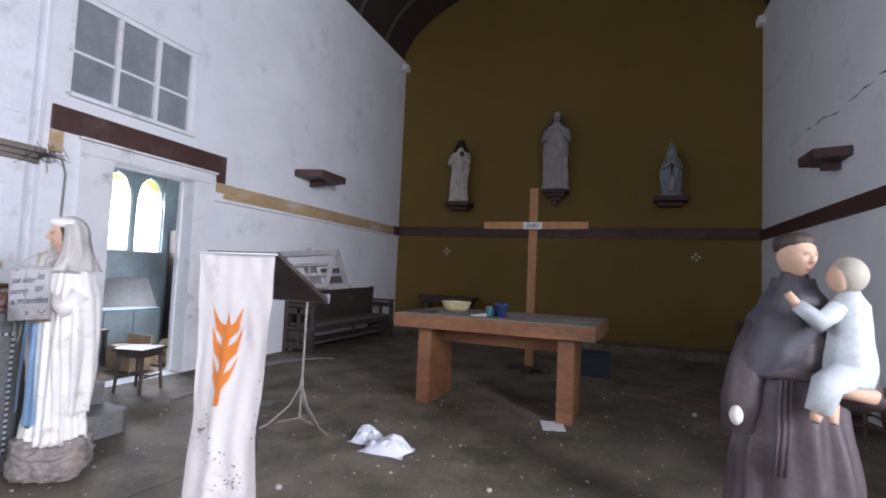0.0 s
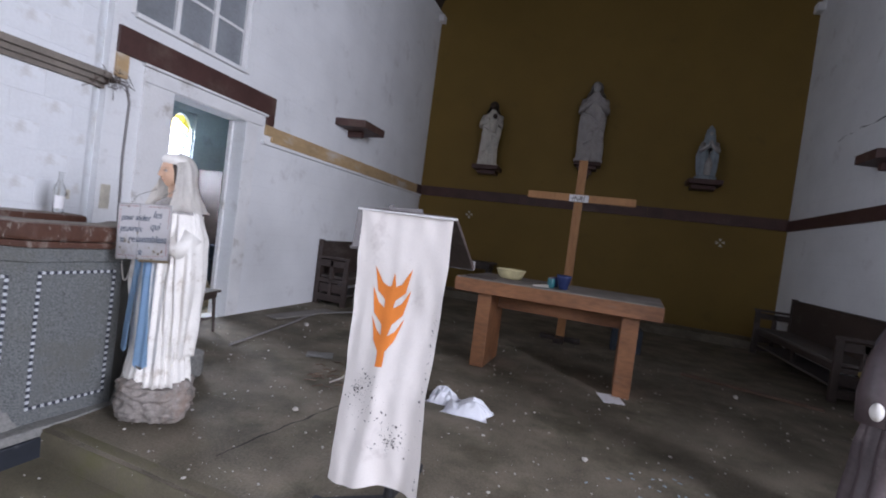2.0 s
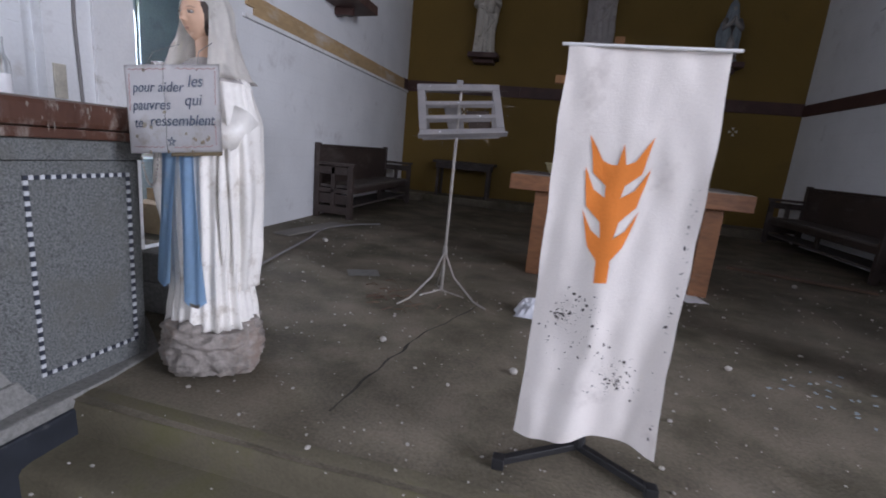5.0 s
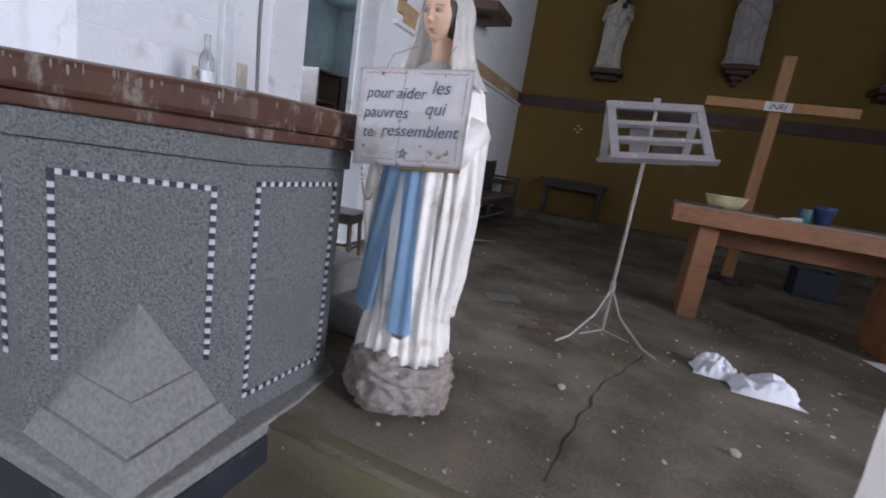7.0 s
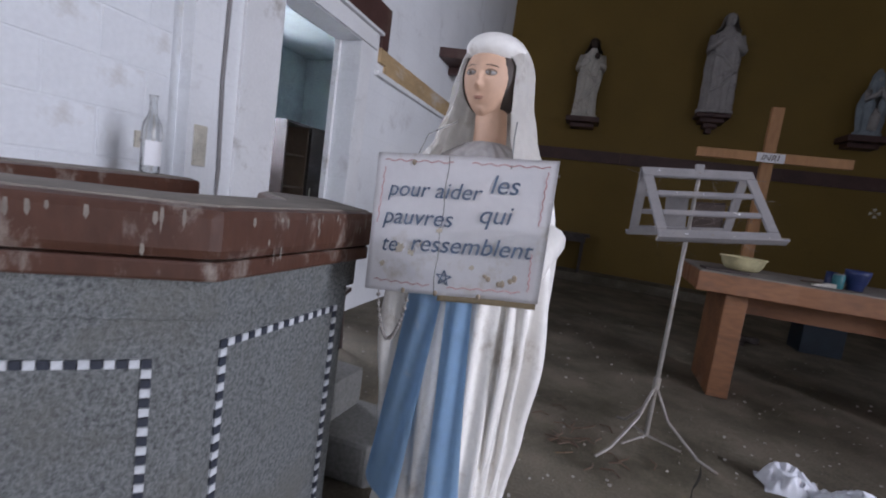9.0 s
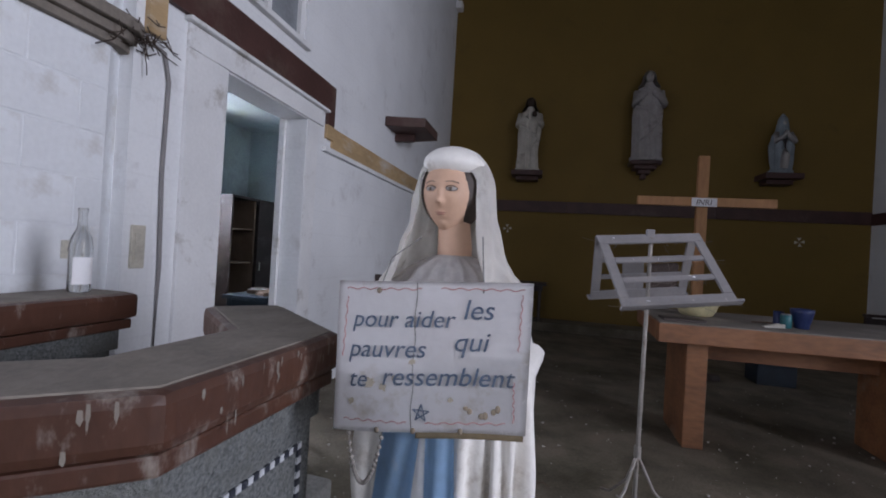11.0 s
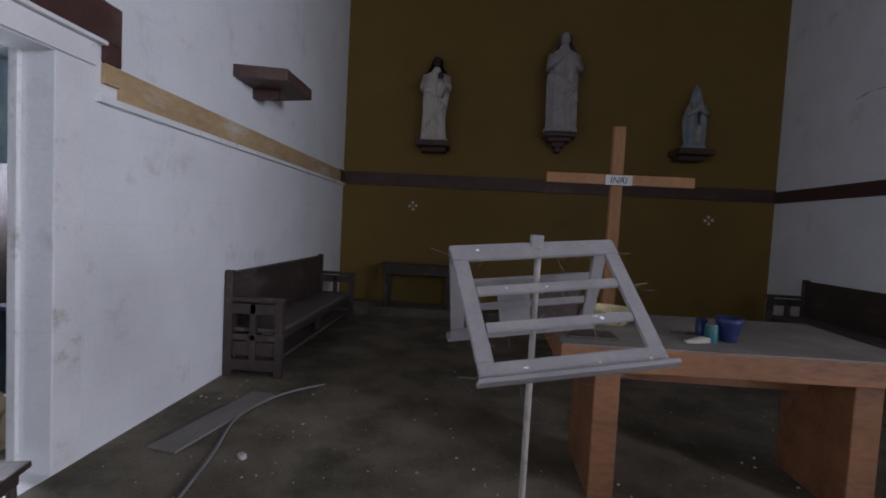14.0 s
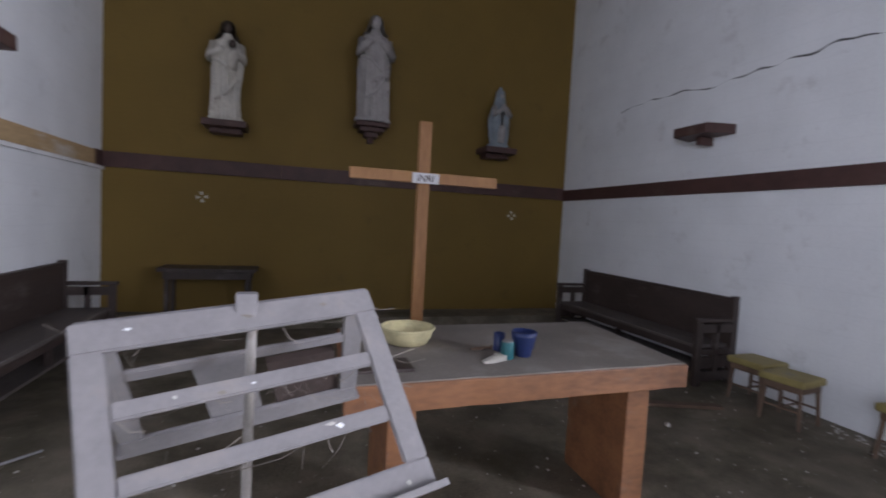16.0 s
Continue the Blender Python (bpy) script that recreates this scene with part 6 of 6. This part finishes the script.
for lo_, hi_ in (((0.05, 8.35, 0.02), (0.47, 8.37, 0.34)), ((0.05, 8.68, 0.02), (0.47, 8.70, 0.34)), ((0.05, 8.372, 0.02), (0.07, 8.678, 0.34)), ((0.45, 8.372, 0.02), (0.47, 8.678, 0.34)), ((0.05, 8.35, 0.0), (0.47, 8.70, 0.018))):
    part("side", box(lo_, hi_, 0.004), BLUEPAINT, crate)

rg = random.Random(11)
deb = bmesh.new()
for k in range(1700):
    x, y = rg.uniform(XL + 0.1, XR - 0.1), 2.75 + 5.5 * rg.random() ** 1.4
    if x < -3.0 and y < 3.7:
        continue
    s = rg.choice([0.003, 0.003, 0.004, 0.004, 0.005, 0.006, 0.008, 0.012]) * rg.uniform(0.7, 1.3)
    bmesh.ops.create_icosphere(deb, subdivisions=1, radius=s, matrix=Matrix.Translation((x, y, s * 0.35)) @ Matrix.Rotation(rg.uniform(0, 3), 4, "Z") @ Matrix.Diagonal((1, rg.uniform(0.5, 1), 0.5, 1)))
solo("plaster_crumbs", deb, RUBBLE, "scattered pale plaster crumbs on the floor", "debris", kind="stuff")
deb = bmesh.new()
for k in range(350):
    x, y = rg.uniform(-3.0, XR - 0.5), rg.uniform(2.0, 2.75) if k % 2 else rg.uniform(0.8, 2.4)
    z = -0.32 if y < 2.5 else -0.157
    s = rg.uniform(0.004, 0.011)
    bmesh.ops.create_icosphere(deb, subdivisions=1, radius=s, matrix=Matrix.Translation((x, y, z + s * 0.35)) @ Matrix.Diagonal((1, 0.7, 0.5, 1)))
solo("step_crumbs", deb, RUBBLE, "scattered pale crumbs on the steps and nave floor", "debris", kind="stuff")
for x, y, r in ((-3.63, 6.05, 0.035), (1.32, 6.9, 0.03), (-1.4, 3.75, 0.025), (-2.15, 3.85, 0.022), (-0.2, 4.3, 0.02)):
    b = bmesh.new()
    ball(b, (x, y, r * 0.6), (r, r * 0.8, r * 0.7), 0, x, lambda p: p * (1 + 0.25 * noise.noise(p * 2)), 12)
    solo("plaster_lump", b, RUBBLE, "pale lump of fallen plaster on the floor", "debris", "fallen plaster")
tr = bmesh.new()
for k in range(46):
    x, y = rg.gauss(2.86, 0.09), rg.uniform(5.0, 6.6)
    box((-0.018, -0.012, 0), (0.018, 0.012, 0.006), 0.002, tr, turn=Matrix.Translation((min(x, XR - 0.05), y, 0.003)) @ Matrix.Rotation(rg.uniform(0, 3), 4, "Z") @ Matrix.Rotation(rg.uniform(-0.3, 0.3), 4, "X"))
solo("paper_scraps", tr, RUBBLE, "torn white paper scraps along the wall foot", "debris", kind="stuff")
tr = bmesh.new()
for k in range(30):
    x, y = rg.gauss(0.25, 0.22), rg.gauss(4.2, 0.16)
    box((-0.012, -0.006, 0), (0.012, 0.006, 0.004), 0.001, tr, turn=Matrix.Translation((x, y, 0.003)) @ Matrix.Rotation(rg.uniform(0, 3), 4, "Z"))
solo("blue_scraps", tr, BLUE_GREY, "tiny blue grey scraps on the floor", "debris", kind="stuff")
tr = bmesh.new()
for k in range(26):
    x, y = rg.gauss(-2.35, 0.16), rg.gauss(4.62, 0.14)
    a = rg.uniform(0, 3.1)
    pipe([(x, y, 0.006), (x + 0.05 * math.cos(a), y + 0.05 * math.sin(a), 0.016), (x + 0.10 * math.cos(a + 0.4), y + 0.10 * math.sin(a + 0.4), 0.005)], 0.004, 5, tr)
solo("twig_litter", tr, MIDWOOD, "brown dry twigs heaped at the stand's foot", "twigs", kind="stuff")


# ---- pier fittings ----
blk_mesh = {}
for r in range(16):
    z0 = -0.32 + 0.215 * r
    if z0 > 2.1 and z0 < 2.42:
        continue
    off = 0.0 if r % 2 else -0.22
    y = 3.105 + off
    while y < 3.895:
        y0, y1 = max(y, 3.105), min(y + 0.44, 3.895)
        if y1 - y0 > 0.04:
            key = round(y1 - y0, 3)
            if key not in blk_mesh:
                me = bpy.data.meshes.new("block")
                b = box((0, 0.004, 0.004), (0.006, key - 0.004, 0.211), 0.003, segments=1)
                b.to_mesh(me)
                b.free()
                me.materials.append(WHITE_BLOCK)
                blk_mesh[key] = me
            ob = new("block", blk_mesh[key])
            ob.location = (-4.627 + 0.0015 * noise.noise((r, y * 3, 0)), y0, z0)
            ob.parent = PIER
        y += 0.44

soc = thing("wall_socket", (-4.615, 3.76, 1.29), "ivory plastic wall socket on the pier", "socket")
part("plate", box((-4.617, 3.72, 1.25), (-4.603, 3.80, 1.33), 0.004), SWITCH, soc)
part("insert", rod((-4.606, 3.76, 1.29), (-4.600, 3.76, 1.29), 0.022, 0.022, 18), DUST, soc)
sw = thing("wall_switches", (-4.60, 4.08, 1.30), "double ivory switch plate with a hanging wire", "switch")
part("plate", box((-4.598, 4.04, 1.20), (-4.582, 4.12, 1.42), 0.004), SWITCH, sw)
for z in (1.24, 1.32):
    part("rocker", box((-4.584, 4.055, z), (-4.576, 4.105, z + 0.06), 0.003), SWITCH, sw)
cond = bmesh.new()
pipe([(-4.60, 4.09, 2.36), (-4.585, 4.17, 2.34), (-4.585, 4.21, 2.20), (-4.585, 4.20, 1.7), (-4.585, 4.22, 1.2), (-4.585, 4.21, 0.5), (-4.585, 4.215, 0.06)], 0.011, 8, cond)
solo("wall_conduit", cond, PALEPAINT, "grey painted cable conduit beside the door casing", "conduit")
web = bmesh.new()
for k in range(50):
    p = Vector((-4.58 + rg.gauss(0, 0.03), 4.03 + rg.gauss(0, 0.06), 2.38 + rg.gauss(0, 0.04)))
    q = p + Vector((rg.gauss(0, 0.05), rg.gauss(0, 0.06), rg.gauss(-0.06, 0.05)))
    pipe([p, (p + q) / 2 + Vector((0.01, 0, -0.02)), q], 0.003, 4, web)
solo("sooty_cobweb", web, HAIR, "black sooty cobweb on the impost end", "cobweb", kind="stuff")

tube = thing("fluorescent_fitting", (-4.60, 3.12, 3.3), "white fluorescent lamp fitting, unlit, on the pier", "lamp")
part("housing", box((-4.66, 3.03, 2.78), (-4.59, 3.095, 4.05), 0.006), TRIM, tube)
part("tube", rod((-4.57, 3.02, 2.82), (-4.57, 3.02, 4.02), 0.014, 0.014, 12), PAPER, tube)
part("end_cap", box((-4.60, 3.0, 2.76), (-4.55, 3.05, 2.82), 0.004), TRIM, tube)


def picture(x0, x1, z0, z1, material, label):
    t = thing("wall_painting", ((x0 + x1) / 2, 3.13, (z0 + z1) / 2), label, "painting", "paintings on the nave wall")
    part("canvas", box((x0 + 0.03, 3.13, z0 + 0.03), (x1 - 0.03, 3.15, z1 - 0.03)), material, t)
    f = bmesh.new()
    box((x0, 3.115, z0), (x0 + 0.035, 3.158, z1), 0.004, f)
    box((x1 - 0.035, 3.115, z0), (x1, 3.158, z1), 0.004, f)
    box((x0, 3.115, z0), (x1, 3.158, z0 + 0.035), 0.004, f)
    box((x0, 3.115, z1 - 0.035), (x1, 3.158, z1), 0.004, f)
    part("frame", f, PALEPAINT, t)


picture(-6.20, -5.25, 2.45, 4.9, PICTURE_B, "large faded violet blue painting in a thin frame")
picture(-8.4, -7.1, 2.40, 4.9, PICTURE_A, "large faded red brown painting in a thin frame")

# ---- sacristy clutter ----
wd = thing("wardrobe", (-6.75, 7.85, 0.0), "dark open wardrobe with shelves in the side room", "wardrobe")
wx0, wx1, wy0, wy1 = -7.05, -6.5, 7.32, 8.40
for lo_, hi_ in (((wx0, wy0, 0.0), (wx1, wy0 + 0.03, 1.95)), ((wx0, wy1 - 0.03, 0.0), (wx1, wy1, 1.95)), ((wx0, wy0 + 0.032, 0.0), (wx0 + 0.02, wy1 - 0.032, 1.95)), ((wx0 + 0.022, wy0 + 0.032, 1.92), (wx1, wy1 - 0.032, 1.95)), ((wx0 + 0.022, wy0 + 0.032, 0.02), (wx1, wy1 - 0.032, 0.06))):
    part("panel", box(lo_, hi_, 0.004), DARKWOOD, wd)
for z in (0.6, 1.05, 1.5):
    part("shelf", box((wx0 + 0.022, wy0 + 0.032, z), (wx1 - 0.04, wy0 + 0.5, z + 0.02), 0.002), MIDWOOD, wd)
part("divider", box((wx0 + 0.022, wy0 + 0.505, 0.062), (wx1 - 0.01, wy0 + 0.525, 1.918), 0.002), MIDWOOD, wd)
dr = part("door", box((wx1 + 0.002, wy0 + 0.55, 0.06), (wx1 + 0.022, wy1 - 0.01, 1.92), 0.004), DARKWOOD, wd)
part("handle", rod((wx1 + 0.04, wy0 + 0.6, 0.95), (wx1 + 0.04, wy0 + 0.6, 1.07), 0.008), SWITCH, dr)
ds = thing("blue_desk", (-5.75, 7.1, 0.0), "dark blue painted desk covered in papers", "desk")
part("desktop", box((-6.1, 6.7, 0.70), (-5.45, 7.6, 0.74), 0.006), BLUEPAINT, ds)
for x in (-6.06, -5.55):
    for y in (6.74, 7.5):
        part("leg", box((x, y, 0.0), (x + 0.06, y + 0.06, 0.70), 0.006), BLUEPAINT, ds)
part("apron", box((-6.05, 6.75, 0.52), (-5.52, 7.55, 0.698), 0.004), BLUEPAINT, ds)
solo("tilted_board", box((-0.45, -0.02, 0), (0.45, 0.02, 0.75), 0.005, turn=Matrix.Translation((-6.55, 6.25, 0.62)) @ Matrix.Rotation(1.2, 4, "Z") @ Matrix.Rotation(-0.9, 4, "X")), PALEPAINT, "pale board leaning tilted over a cabinet", "board")
cb2 = thing("low_cabinet", (-6.5, 6.15, 0.0), "grey low cabinet under the lancet windows", "cabinet")
part("body", box((-6.95, 5.7, 0.0), (-6.2, 6.6, 0.66), 0.01), BLUE_GREY, cb2)
part("door", box((-6.198, 5.73, 0.05), (-6.18, 6.14, 0.62), 0.004), SACRISTY, cb2)
part("door", box((-6.198, 6.16, 0.05), (-6.18, 6.57, 0.62), 0.004), SACRISTY, cb2)
carton = thing("carton_box", (-5.25, 5.55, 0.0), "open brown carton on the side room floor", "box")
part("body", box((-5.48, 5.34, 0.0), (-5.05, 5.62, 0.30), 0.006), CARTON, carton)
part("flap", box((-5.48, 5.60, 0.30), (-5.05, 5.63, 0.42), 0.002, turn=None), CARTON, carton)
crumpled("brown_cloth", -5.4, 6.0, 0.5, 0.4, 0.34, 5.0, CARTON, "brown cloth bundle on the littered floor", "bundle")
for k in range(26):
    paper_sheet(rg.uniform(-6.9, -4.95), rg.uniform(4.2, 7.2), -0.012, 0.21, 0.297, rg.uniform(0, 3), "loose white paper on the side room floor", LINEN if k % 3 else PAPER)
for k in range(7):
    b = box((-0.12, -0.09, 0), (0.12, 0.09, 0.04), 0.006, turn=Matrix.Translation((rg.uniform(-6.0, -5.55), rg.uniform(6.8, 7.5), 0.741)) @ Matrix.Rotation(rg.uniform(0, 3), 4, "Z"))
    solo("old_book", b, (DARKWOOD, LINEN, MIDWOOD)[k % 3], "old book lying on the blue desk", "book", "books on the desk")
ch = thing("dark_chair", (-5.9, 5.3, 0.0), "dark wooden chair among the side room litter", "chair")
part("seat", box((-6.1, 5.1, 0.42), (-5.7, 5.5, 0.46), 0.01), DARKWOOD, ch)
for x in (-6.09, -5.75):
    for y in (5.11, 5.45):
        part("leg", box((x, y, -0.012), (x + 0.04, y + 0.04, 0.42), 0.005), DARKWOOD, ch)
part("backrest", box((-6.1, 5.10, 0.62), (-6.07, 5.50, 0.88), 0.008), DARKWOOD, ch)
for y in (5.11, 5.45):
    part("back_post", box((-6.1, y, 0.462), (-6.07, y + 0.04, 0.618), 0.004), DARKWOOD, ch)

# potted plant by the nave wall
pl = thing("potted_plant", (-6.15, 2.6, -0.32), "dry leafy plant in a dark pot on a stand", "plant")
part("pot_stand", box((-6.35, 2.4, -0.32), (-5.95, 2.8, 0.85), 0.01), DARKWOOD, pl)
part("pot", smooth(lathe([(0.09, 0.0), (0.13, 0.2), (0.135, 0.22), (0.12, 0.22), (0.11, 0.19), (0.0, 0.19)], 20, (-6.15, 2.6, 0.85))), DARKWOOD, pl)
lf = bmesh.new()
for k in range(70):
    a, t = rg.uniform(0, math.tau), rg.uniform(0.3, 1.0)
    tipp = Vector((-6.15 + 0.22 * t * math.cos(a), 2.6 + 0.22 * t * math.sin(a), 1.08 + rg.uniform(0.05, 0.42)))
    side = Vector((-math.sin(a), math.cos(a), 0)) * 0.022
    mid = tipp - Vector((0.05 * math.cos(a), 0.05 * math.sin(a), -0.015))
    root = tipp - Vector((0.10 * math.cos(a), 0.10 * math.sin(a), 0.02))
    vs = [lf.verts.new(p) for p in (root, mid + side, tipp, mid - side)]
    lf.faces.new(vs)
    pipe([(-6.15, 2.6, 1.03), root], 0.003, 4, lf)
part("foliage", lf, LEAF, pl)

# stone step at the back of the pulpit
b = bmesh.new()
prism([(-3.62, 3.66), (-3.20, 3.66), (-3.14, 3.72), (-3.12, 3.95), (-3.18, 4.02), (-3.62, 4.02)], 0.0, 0.19, b, 0.02)
ps = solo("pulpit_step", b, BROACH, "grey stone step behind the pulpit, dusty", "step")
b = bmesh.new()
prism([(-3.62, 3.66), (-3.42, 3.66), (-3.40, 3.98), (-3.62, 4.0)], 0.191, 0.37, b, 0.02)
part("upper_step", b, BROACH, ps)
